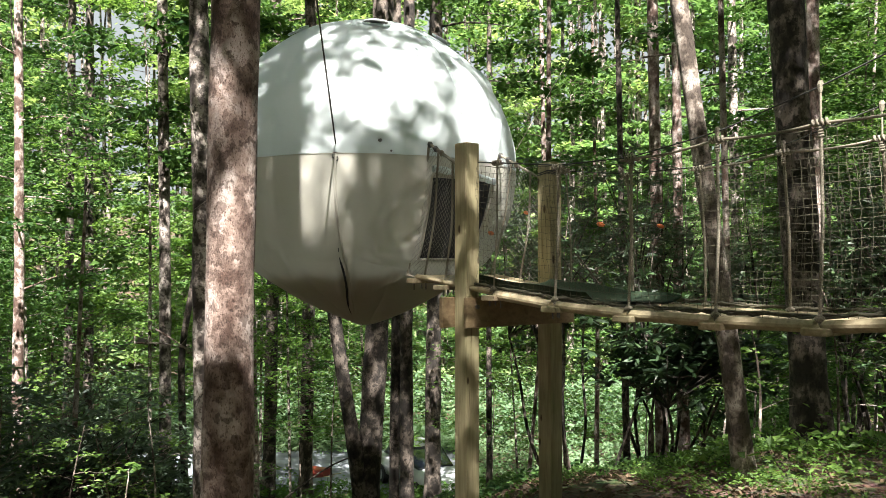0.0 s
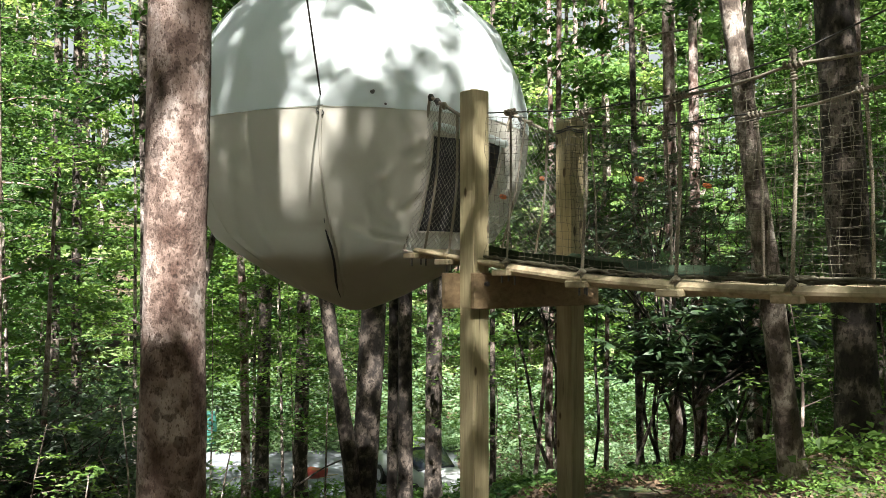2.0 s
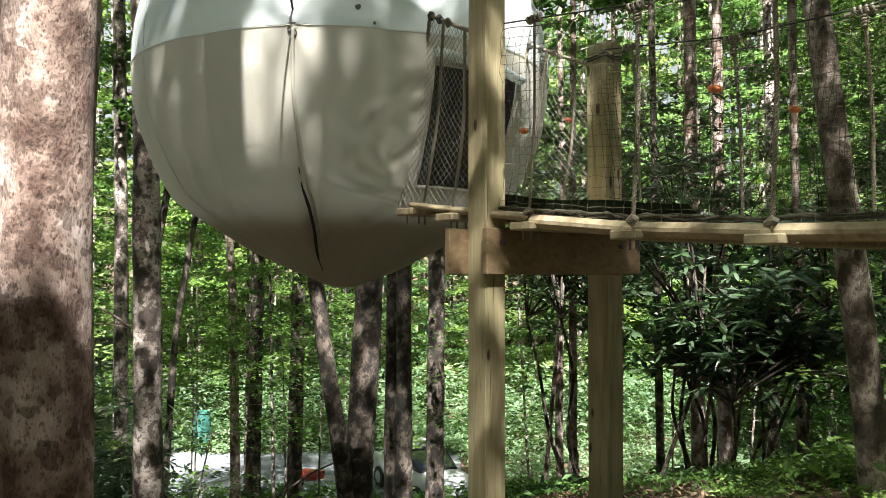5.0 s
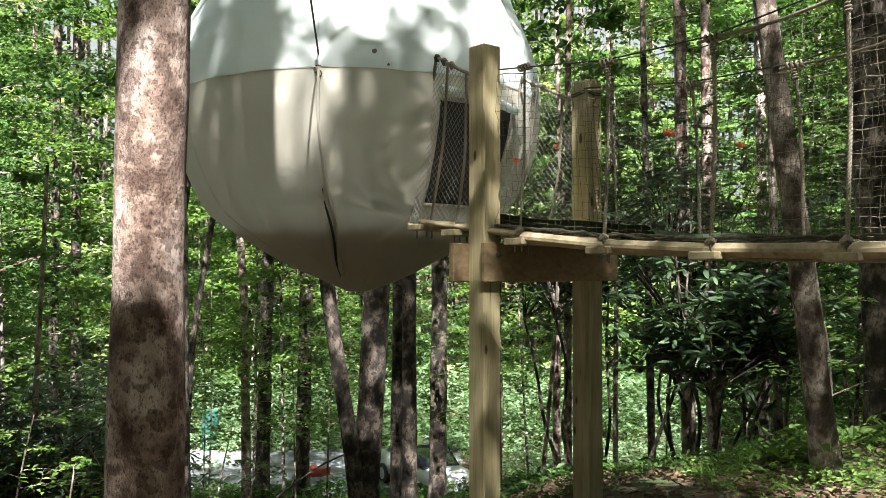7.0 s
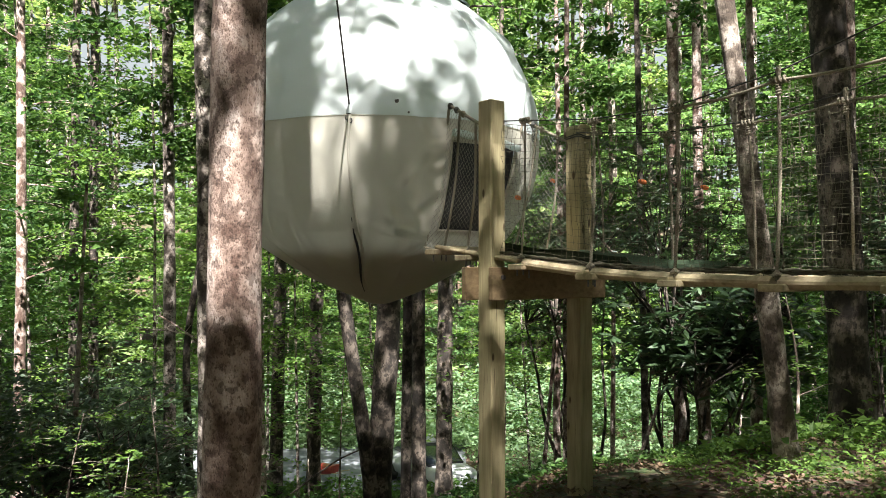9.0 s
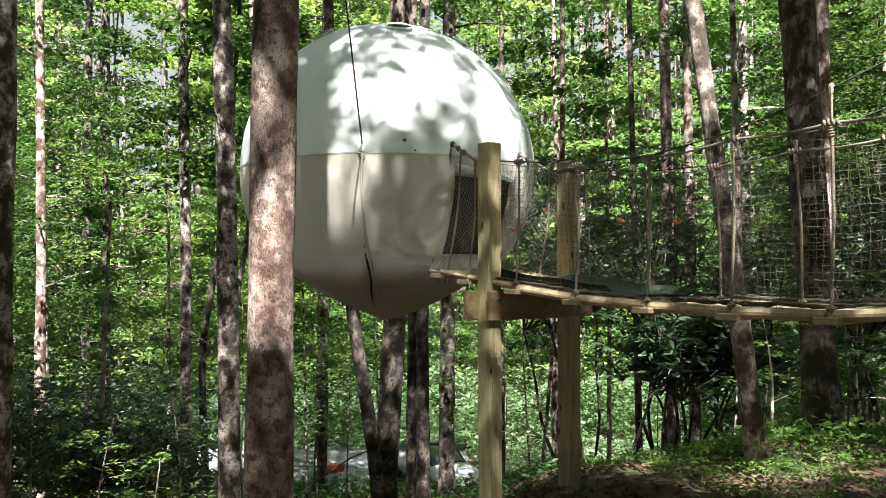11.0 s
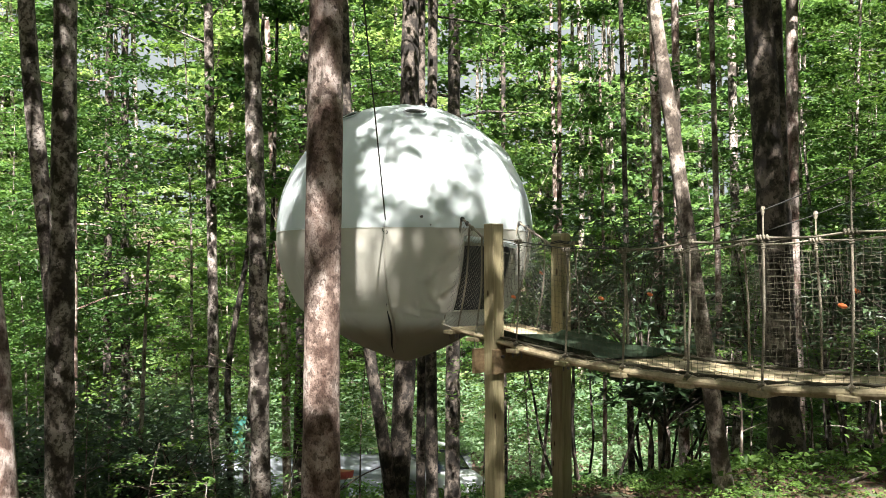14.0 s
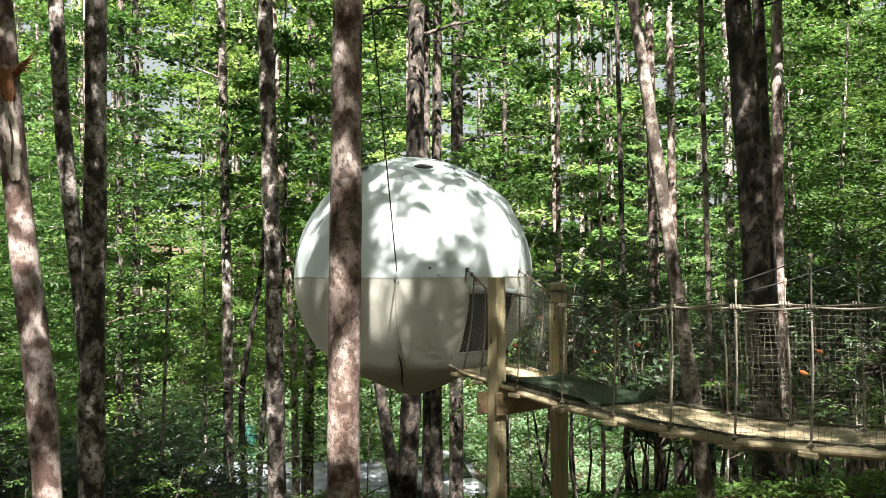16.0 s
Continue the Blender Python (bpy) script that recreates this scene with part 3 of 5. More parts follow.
tree("pale tree beside the brown leaning trunk", [(4.1, 11.6, 0), (4.05, 11.6, 3), (3.9, 11.6, 13)], 0.055, 0.03, BARK_PALE, 7, 6, 80, 0.15, 2.2)
tree("thin grey tree on the slope", [(-4.9, 14.45, 0), (-4.95, 14.45, 2), (-5.2, 14.4, 15)], 0.11, 0.07, BARK_GREY, 4, 18, 90, 0.16, 2.8)
tree("curved dark stem on the slope", [(-4.6, 14.7, 0), (-4.75, 14.7, 0.5), (-4.3, 14.7, 3.0), (-4.0, 14.7, 8)], 0.075, 0.03, BARK_DARK, 3, 12, 80, 0.15, 2.0)
tree("leaning dark stem on the slope", [(-4.5, 15.0, 0), (-4.3, 15, 0.6), (-3.9, 15, 3.0), (-3.8, 15, 8)], 0.06, 0.03, BARK_DARK, 3, 12, 80, 0.15, 2.0)
tree("tree at the roadside with a pale scarred foot", [(-4.6, 21.5, 0), (-4.5, 21.5, 2), (-4.4, 21.5, 16)], 0.18, 0.1, BARK_DARK, 3, 20, 90, 0.17, 2.8)
tree("roadside tree with dark bark", [(-3.8, 22.5, 0), (-3.7, 22.5, 2), (-3.6, 22.5, 16)], 0.19, 0.1, BARK_DARK, 3, 20, 90, 0.17, 2.8)
tree("far slender tree among the leaves", [(-11.98, 26, 0), (-12, 26, 17)], 0.15, 0.1, BARK_DARK, 0, 34, 90, 0.18, 3.0)
tree("far slender tree with dark bark", [(-11.7, 27, 0), (-11.8, 27, 2), (-11.9, 27, 17)], 0.17, 0.1, BARK_DARK, 0, 34, 90, 0.18, 3.0)
tree("thin brown sapling stem", [(-5.5, 12, 0), (-5.4, 12, 0.2), (-5.3, 12, 3)], 0.05, 0.02, BARK_PALE, 0.8, 5, 30, 0.14, 1.2)
tree("white-barked slender tree far down the slope", [(-9.4, 18, 0), (-9.4, 18, 2), (-9.6, 18, 13)], 0.13, 0.07, BARK_PALE, 0.8, 16, 70, 0.15, 2.2)
tree("pale leaning tree beyond the tent", [(-4.6, 20, 0), (-4.7, 20, 1), (-5.0, 20, 5), (-5.3, 20, 12)], 0.11, 0.06, BARK_PALE, 4, 10, 60, 0.16, 2.2)
# unseen trees added to shade the clearing: foot, height, lean of the top
SHADE_TREES = [(-2.75, 1.0, 17, 2.4, -1.4), (4.9, 2.6, 17, 0, 0), (-3.4, 2.6, 17, 0.5, 0), (2.6, -0.2, 17, -1.3, -0.9), (2.7, -3.4, 18, -0.3, 0.4), (7.4, 1.9, 17, 0, 0.1),
              (4.9, 4.6, 18, 0, 0), (9.8, -3.0, 19, 0, 0), (-6.8, 4.4, 18, 0, 0), (-4.9, 0.6, 17, 0, 0), (-1.9, -7.0, 18, 1.2, 0), (8.5, 6.0, 17, 0, 0), (-8.8, 1.2, 18, 0, 0),
              (-6.9, 7.2, 18, 0, 0), (-10.5, 6.5, 18, 0, 0), (10.8, 2.6, 18, 0, 0)]
# holes for wanted sun patches, clumps for wanted shade: middle and half width, across the sun's rays
SUN_HOLES = [(-0.10, 7.60, 0.25, 0.20), (0.28, 7.76, 0.30, 0.16), (-0.05, 8.07, 0.18, 0.12), (0.34, 8.07, 0.20, 0.17), (-0.46, 7.80, 0.13, 0.15), (0.93, 8.08, 0.14, 0.26), (0.84, 7.72, 0.13, 0.18),
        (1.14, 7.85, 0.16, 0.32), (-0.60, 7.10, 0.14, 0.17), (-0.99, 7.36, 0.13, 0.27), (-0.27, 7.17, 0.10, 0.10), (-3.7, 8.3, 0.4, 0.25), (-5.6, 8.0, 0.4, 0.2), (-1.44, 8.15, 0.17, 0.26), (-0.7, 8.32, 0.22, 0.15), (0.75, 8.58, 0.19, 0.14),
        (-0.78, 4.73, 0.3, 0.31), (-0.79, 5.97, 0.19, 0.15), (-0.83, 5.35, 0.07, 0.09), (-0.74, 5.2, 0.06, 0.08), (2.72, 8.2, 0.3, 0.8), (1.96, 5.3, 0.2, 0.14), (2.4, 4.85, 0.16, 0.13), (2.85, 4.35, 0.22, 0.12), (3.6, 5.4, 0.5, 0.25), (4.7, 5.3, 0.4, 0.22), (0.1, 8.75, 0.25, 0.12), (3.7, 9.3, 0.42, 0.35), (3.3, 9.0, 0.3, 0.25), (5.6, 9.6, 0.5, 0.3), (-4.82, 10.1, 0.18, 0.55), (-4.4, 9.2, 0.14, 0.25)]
SHADE_CLUMPS = [(-4.42, 7.9, 0.35, 0.8, 22), (0.5, 7.12, 0.75, 0.33, 22), (-0.4, 7.15, 0.9, 0.3, 7), (-1.25, 7.5, 0.16, 0.5, 18), (-0.8, 8.2, 0.36, 0.9, 20), (-0.06, 8.3, 1.75, 1.6, 11), (-0.78, 4.05, 0.45, 0.55, 36), (-0.78, 6.0, 0.4, 0.95, 15), (4.65, 8.4, 0.36, 2.6, 24), (3.15, 6.6, 0.4, 1.0, 18), (0.74, 5.9, 0.3, 1.2, 14), (1.7, 6.2, 0.4, 1.5, 13),
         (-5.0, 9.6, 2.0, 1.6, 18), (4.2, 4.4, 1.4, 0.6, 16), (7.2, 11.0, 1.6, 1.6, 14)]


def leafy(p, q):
    """How many leaves of the added shading roof stand on the sun's ray with these two numbers."""
    for a, b, wa, wb in SUN_HOLES:
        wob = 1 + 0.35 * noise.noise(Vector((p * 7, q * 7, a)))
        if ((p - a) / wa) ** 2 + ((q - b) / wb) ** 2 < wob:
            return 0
    for a, b, wa, wb, many in SHADE_CLUMPS:
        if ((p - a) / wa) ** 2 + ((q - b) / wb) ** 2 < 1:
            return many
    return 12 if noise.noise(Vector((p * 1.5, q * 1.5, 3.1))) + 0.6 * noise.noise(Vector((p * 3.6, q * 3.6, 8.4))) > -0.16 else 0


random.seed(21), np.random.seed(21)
shade_leaves = [([], []) for _ in SHADE_TREES]
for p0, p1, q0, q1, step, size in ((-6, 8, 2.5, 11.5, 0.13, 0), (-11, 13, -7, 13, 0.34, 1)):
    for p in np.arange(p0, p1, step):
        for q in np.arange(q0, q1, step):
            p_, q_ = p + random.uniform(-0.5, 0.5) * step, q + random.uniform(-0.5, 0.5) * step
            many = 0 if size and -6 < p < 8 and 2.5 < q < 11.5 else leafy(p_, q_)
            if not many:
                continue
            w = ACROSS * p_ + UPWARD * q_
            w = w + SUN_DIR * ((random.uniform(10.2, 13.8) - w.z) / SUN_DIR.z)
            k = min(range(len(SHADE_TREES)), key=lambda n: (SHADE_TREES[n][0] + SHADE_TREES[n][3] - w.x) ** 2 + (SHADE_TREES[n][1] + SHADE_TREES[n][4] - w.y) ** 2)
            shade_leaves[k][size].extend([w] * many)
for (x, y, h, dx, dy), clumps in zip(SHADE_TREES, shade_leaves):
    t = tree("unseen broadleaf tree added to throw dappled shade on the clearing", [(x, y, 0), (x + dx * 0.15, y + dy * 0.15, 4), (x + dx * 0.6, y + dy * 0.6, 10), (x + dx, y + dy, h)], 0.17, 0.06, BARK_GREY)
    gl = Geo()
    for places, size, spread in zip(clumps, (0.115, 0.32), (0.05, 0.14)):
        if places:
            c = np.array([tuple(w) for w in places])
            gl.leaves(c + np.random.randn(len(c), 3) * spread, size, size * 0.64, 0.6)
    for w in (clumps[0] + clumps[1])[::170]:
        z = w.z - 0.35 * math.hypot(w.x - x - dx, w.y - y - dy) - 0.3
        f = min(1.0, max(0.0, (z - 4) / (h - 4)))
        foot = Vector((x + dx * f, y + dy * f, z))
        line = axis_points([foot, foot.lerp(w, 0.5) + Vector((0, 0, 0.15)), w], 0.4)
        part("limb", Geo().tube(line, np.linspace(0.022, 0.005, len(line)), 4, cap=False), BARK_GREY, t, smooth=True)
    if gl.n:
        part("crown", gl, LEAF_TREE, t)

# unseen trees added behind and beside the walk to hold back skylight
for x, y, h in ((-16, -10, 19), (-9, -12, 20), (-2, -13, 20), (5, -12, 20), (12, -10, 19), (-12, -20, 21), (-3, -22, 21), (7, -21, 21), (17, -18, 20), (-19, -1, 19), (-12, -4, 18), (13, -3, 18),
                (19, 3, 19), (13, 6, 18), (-13, 5, 18), (-20, 9, 19), (18, 12, 19), (9, -6, 18), (-8, -6, 18)):
    tree("unseen broadleaf tree added round the walk to hold back skylight", [(x, y, 0), (x, y, 5), (x + random.uniform(-0.6, 0.6), y, h)], 0.2, 0.08, BARK_GREY, 5.5, 36, 56, 0.66, 4.8, sides=10)

# ---- understory and far trees: a few shapes, many places
random.seed(4), np.random.seed(4)
def sapling_shape(height, limbs, per, leaf_len, reach, z0, far):
    ax = axis_points([(0, 0, 0), (0.1, 0.05, height * 0.5), (0.0, 0.2, height)], 0.4)
    gw, gl = Geo(), Geo()
    stem = Geo().tube(ax, np.linspace(0.05, 0.012, len(ax)), 7, 0.1)
    canopy(gw, gl, ax, z0, limbs, per, leaf_len, reach, 0.014, tilt=0.45, far=far)
    bark_of = BARK_DARK if random.random() < 0.5 else BARK_GREY
    return stem.mesh("sapling_stem", bark_of, True), gw.mesh("sapling_twigs", bark_of, True), gl


shapes = []
for k in range(7):
    far = 4 <= k < 6
    stem, twigs, gl = sapling_shape(random.uniform(11, 15), 34, 62 if far else 78, 0.17 if far else 0.13, random.uniform(1.7, 2.4), 0.8 if far else 1.8 + 0.5 * k, far)
    shapes.append((stem, twigs, gl.mesh("sapling_leaves", (LEAF_TREE, LEAF_TREE, LEAF_LIGHT, LEAF_TREE, LEAF_FAR, LEAF_LIGHT, LEAF_FAR_DARK)[k])))

spots = []
tries = 0
while len(spots) < 112 and tries < 9000:
    tries += 1
    y = random.uniform(12, 46)
    x = random.uniform(-0.70, 0.70) * (y + 3)
    if y < 27 and random.random() < (0.58 if x < -2 else 0.52 if x > 0.35 * y else 0.42):
        continue
    if (26.5 < y < 38.5 and -14 < x < 12) or (-0.02 < x / y < 0.42 and y < 27 and random.random() < (0.95 if y < 17 else 0.75)):
        continue
    if (y < 16 and -3.2 < x < 2.4) or (y < 18 and x < -3 and random.random() < 0.78):
        continue
    if -3.5 < x < 3.0 and y < 27 and random.random() < 0.6:
        continue
    if abs(x / (y + 1) + 0.42) < 0.035 or abs(x / (y + 1) - 0.2) < 0.03:
        continue
    if all((x - a) ** 2 + (y - b) ** 2 > 1.6 for a, b in spots):
        spots.append((x, y))
spots += [(7.4, 14.6), (8.6, 17.2), (7.0, 18.5), (10.2, 19.4), (6.6, 13.2), (9.4, 15.2)]
for k, (x, y) in enumerate(spots):
    stem, twigs, leaves = shapes[(6, 6, 3)[k % 3] if k >= len(spots) - 6 else k % 4 if y < 30 else 4 + k % 2]
    s = random.uniform(0.75, 1.25) * (0.8 if y < 20 else 1.0)
    t = thing("sapling", "young broadleaf tree with layered light green leaves", "tree", (0, 0, 0), "understory trees")
    part("stem", stem, None, t)
    tagged(part("branching", twigs, None, t), kind="stuff")
    tagged(part("foliage", leaves, None, t), kind="stuff")
    t.matrix_basis = pose(x, y, float(ground_z(x, y)) - 0.05, random.uniform(-4, 4), random.uniform(-4, 4), random.uniform(0, 360)) @ Matrix.Scale(s, 4)

# ---- woods on the far hillside: crowns of flat leafy pads in layers, with the sky between some of them
random.seed(5), np.random.seed(5)
SKY_GAPS = [(0.19, 0.285, 0.04), (0.03, 0.255, 0.022), (-0.42, 0.275, 0.055), (-0.41, 0.18, 0.03), (-0.36, 0.22, 0.02), (0.11, 0.29, 0.022), (0.26, 0.25, 0.02), (-0.30, 0.17, 0.02), (0.36, 0.22, 0.02), (0.33, 0.15, 0.018)]


def far_woods(crowns, y0, y1, mat, label, leaf_len, per):
    """Tall trees beyond the clearing, each a stem with its leafy pads."""
    for k in range(crowns):
        g, gw = Geo(), Geo()
        y = random.uniform(y0, y1)
        x = random.uniform(-0.72, 0.72) * (y + 3)
        gz, tall = float(ground_z(x, y)), random.uniform(25, 36)
        stem = axis_points([(x, y, gz - 0.2), (x + random.uniform(-0.4, 0.4), y, gz + tall * 0.5), (x + random.uniform(-0.8, 0.8), y, gz + tall)], 2.0)
        gw.tube(stem, np.linspace(random.uniform(0.12, 0.24), 0.04, len(stem)), 6, 0.1, cap=False)
        for n in range(int(tall * 1.3)):
            z, a, r = random.uniform(1.0, tall), random.uniform(0, 2 * math.pi), random.uniform(0.3, 2.7)
            c = np.array([x + r * math.cos(a), y + r * math.sin(a), gz + z])
            u, v = c[0] / (y + 1), (c[2] - 2) / (y + 1)
            if any((u - gu) ** 2 + (v - gv) ** 2 < gr * gr for gu, gv, gr in SKY_GAPS):
                continue
            m = int(per * random.uniform(0.6, 1.3))
            d = np.random.randn(m, 3) * np.array([0.62, 0.62, 0.10]) * random.uniform(0.7, 1.35)
            d[:, 2] -= 0.16 * np.hypot(d[:, 0], d[:, 1]) ** 1.5
            g.leaves(c + d, leaf_len, leaf_len * 0.7, 0.45, far=True)
        t = thing("tree", label, "tree", (x, y, gz), "trees of the far woods")
        part("trunk", gw, BARK_GREY, t, smooth=True)
        tagged(part("crown", g, mat, t), kind="stuff")


# middle, sunlit and shaded crowns differ by painted leaf tone
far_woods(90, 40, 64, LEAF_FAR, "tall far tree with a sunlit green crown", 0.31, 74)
far_woods(40, 39, 58, LEAF_FAR_SUNLIT, "tall far tree with sunlight and haze put into its pale yellow green crown", 0.31, 74)
far_woods(80, 52, 84, LEAF_FAR_DARK, "tall tree deep in the far woods with shade put into its dark green leaves", 0.52, 60)

# unseen leaves added behind the walk and on both sides, cutting the low fill light
g = Geo()
for k in range(420):
    a, r = radians(random.uniform(158, 382)), random.uniform(14, 30)
    x, y = r * math.cos(a), 2 + r * math.sin(a)
    n = 46
    d = np.random.randn(n, 3) * np.array([1.1, 1.1, 0.25])
    d[:, 2] -= 0.12 * np.hypot(d[:, 0], d[:, 1]) ** 1.5
    g.leaves(np.array([x, y, float(ground_z(x, y)) + random.uniform(0.4, 13)]) + d, 0.6, 0.42, 0.6, far=True)
tagged(part("surrounding_woods", g, LEAF_TREE), "unseen green leaves added round the walk to cut low fill light", "woods", kind="stuff")

# bright summer haze all round, far behind the woods
ring_a = np.linspace(0, 2 * np.pi, 73)
ring = np.stack([np.stack([290 * np.cos(ring_a), 290 * np.sin(ring_a), np.full(73, z)], 1) for z in (-30.0, 60.0, 170.0)], 0).reshape(-1, 3)
ii, jj = np.meshgrid(np.arange(2), np.arange(72), indexing="ij")
quad = np.stack([ii * 73 + jj, ii * 73 + jj + 1, (ii + 1) * 73 + jj + 1, (ii + 1) * 73 + jj], -1).reshape(-1, 4)
haze, hn, hl, hb = material("summer_haze", 1.0)
hb.inputs["Base Color"].default_value = (0.0, 0.0, 0.0, 1)
hb.inputs["Emission Color"].default_value, hb.inputs["Emission Strength"].default_value = (0.86, 0.96, 1.0, 1), 0.13
tagged(part("backdrop", Geo().add(ring, quad), haze, smooth=True), "pale bright hazy sky behind the woods", "sky", kind="structure")

# ---------------------------------------------------------------- bridge frame of reference
BU, BV, BO = Vector((0.766, 0.643, 0)), Vector((0.643, -0.766, 0)), Vector((0.186, 6.31, 0))


def on_bridge(u, v, z):
    return BO + BU * u + BV * v + Vector((0, 0, z))


def bridge_pose(u, v, z):
    m = Matrix((BU, BV, Vector((0, 0, 1)))).transposed().to_4x4()
    m.translation = on_bridge(u, v, z)
    return m


DECK_V = [-0.62, -0.25, 0.31, 0.92, 1.54, 2.15, 2.75, 3.36, 3.97, 4.6, 5.2]
DECK_Z = [1.955, 1.905, 1.835, 1.772, 1.735, 1.72, 1.722, 1.765, 1.825, 1.90, 1.98]
RAIL_Z = [2.98, 2.86, 2.79, 2.70, 2.69, 2.735, 2.75, 2.77, 2.80, 2.85, 2.92]
HANG_Z = [2.98, 2.86, 2.79, 2.71, 2.70, 2.78, 2.94, 3.14, 3.40, 3.70, 4.0]


def deck_z(v):
    return float(np.interp(v, DECK_V, DECK_Z))


def rail_z(v):
    return float(np.interp(v, DECK_V, RAIL_Z))


# ---- support frame
frame_thing = thing("bridge_support", "two square pressure-treated posts joined by brown beams carrying a rope bridge", "bridge support", on_bridge(0, 0, 0))
for u, top in ((0.0, 2.97), (0.945, 2.905)):
    foot = float(ground_z(*on_bridge(u, 0, 0).xy)) - 0.3
    if u == 0.0:
        g = Geo().box(bridge_pose(u, 0, (top + foot) / 2), 0.14, 0.14, top - foot, 0.008)
    else:
        head = [(0.07 * math.copysign(abs(math.cos(a)) ** 0.6, math.cos(a)), top - 0.05 + 0.05 * math.sin(a) ** 0.8) for a in np.linspace(0.02, math.pi - 0.02, 13)]
        outline = [(0.07, foot)] + head + [(-0.07, foot)]
        n = len(outline)
        ringv = [bridge_pose(u, 0, 0) @ Vector((a, v, z)) for v in (-0.07, 0.07) for a, z in outline]
        g = Geo().add(ringv, [[k, (k + 1) % n, n + (k + 1) % n, n + k] for k in range(n)])
        g.add(ringv, [[0, k + 1, k] for k in range(1, n - 1)] + [[n, n + k, n + k + 1] for k in range(1, n - 1)])
        for z in (2.80, 2.815):
            loop = [bridge_pose(u, 0, z) @ Vector((0.077 * math.copysign(min(1, 1.3 * abs(math.cos(a))), math.cos(a)), 0.077 * math.copysign(min(1, 1.3 * abs(math.sin(a))), math.sin(a)), 0.006 * math.sin(3 * a))) for a in np.linspace(0, 2 * math.pi, 33)]
            part("tied_rope", Geo().tube(loop, 0.005, 6, cap=False), ROPE_DARK, frame_thing, "dark rope tied round the post", True)
    part("post", g, POST_WOOD, frame_thing)
for v in (0.091, -0.091):
    u0, u1 = (-0.10, 1.135) if v > 0 else (-0.19, 1.11)
    part("beam", Geo().box(bridge_pose((u0 + u1) / 2, v, 1.655), u1 - u0, 0.04, 0.235, 0.005), BEAM_WOOD, frame_thing)
for u in (0.0, 0.945):
    g = Geo().tube([on_bridge(u, 0.11, 1.70), on_bridge(u, 0.135, 1.70)], 0.016, 6)
    part("bolt", g, STEEL, frame_thing)

# ---- bridge
bridge = thing("rope_bridge", "wooden plank footbridge hung on ropes with netted sides", "bridge", on_bridge(0.45, 2, 1.7))
for v in DECK_V:
    part("plank", Geo().box(bridge_pose(0.43 + random.uniform(-0.015, 0.015), v, deck_z(v) - 0.062), 1.02, 0.14, 0.04, 0.006), DECK_WOOD, bridge)
for k in range(5):
    for a, b in zip(DECK_V[:-1], DECK_V[1:]):
        u, za, zb = 0.11 + 0.16 * k, deck_z(a) - 0.025, deck_z(b) - 0.025
        g = Geo().box(bridge_pose(u, (a + b) / 2, (za + zb) / 2) @ pose(0, 0, 0, math.degrees(math.atan2(zb - za, b - a)), 0, 0), 0.15, b - a - 0.006, 0.03, 0.005)
        part("deck_board", g, DECK_WOOD, bridge)
for u in (-0.015, 0.875):
    for a, b in zip(DECK_V[:-1], DECK_V[1:]):
        high = 0.036 if a < 0.3 else 0.066
        za, zb = deck_z(a) - 0.004 - high / 2, deck_z(b) - 0.004 - high / 2
        g = Geo().box(bridge_pose(u, (a + b) / 2, (za + zb) / 2) @ pose(0, 0, 0, math.degrees(math.atan2(zb - za, b - a)), 0, 0), 0.055, b - a - 0.004, high, 0.4 * high)
        part("edge_rail", g, DECK_WOOD, bridge)

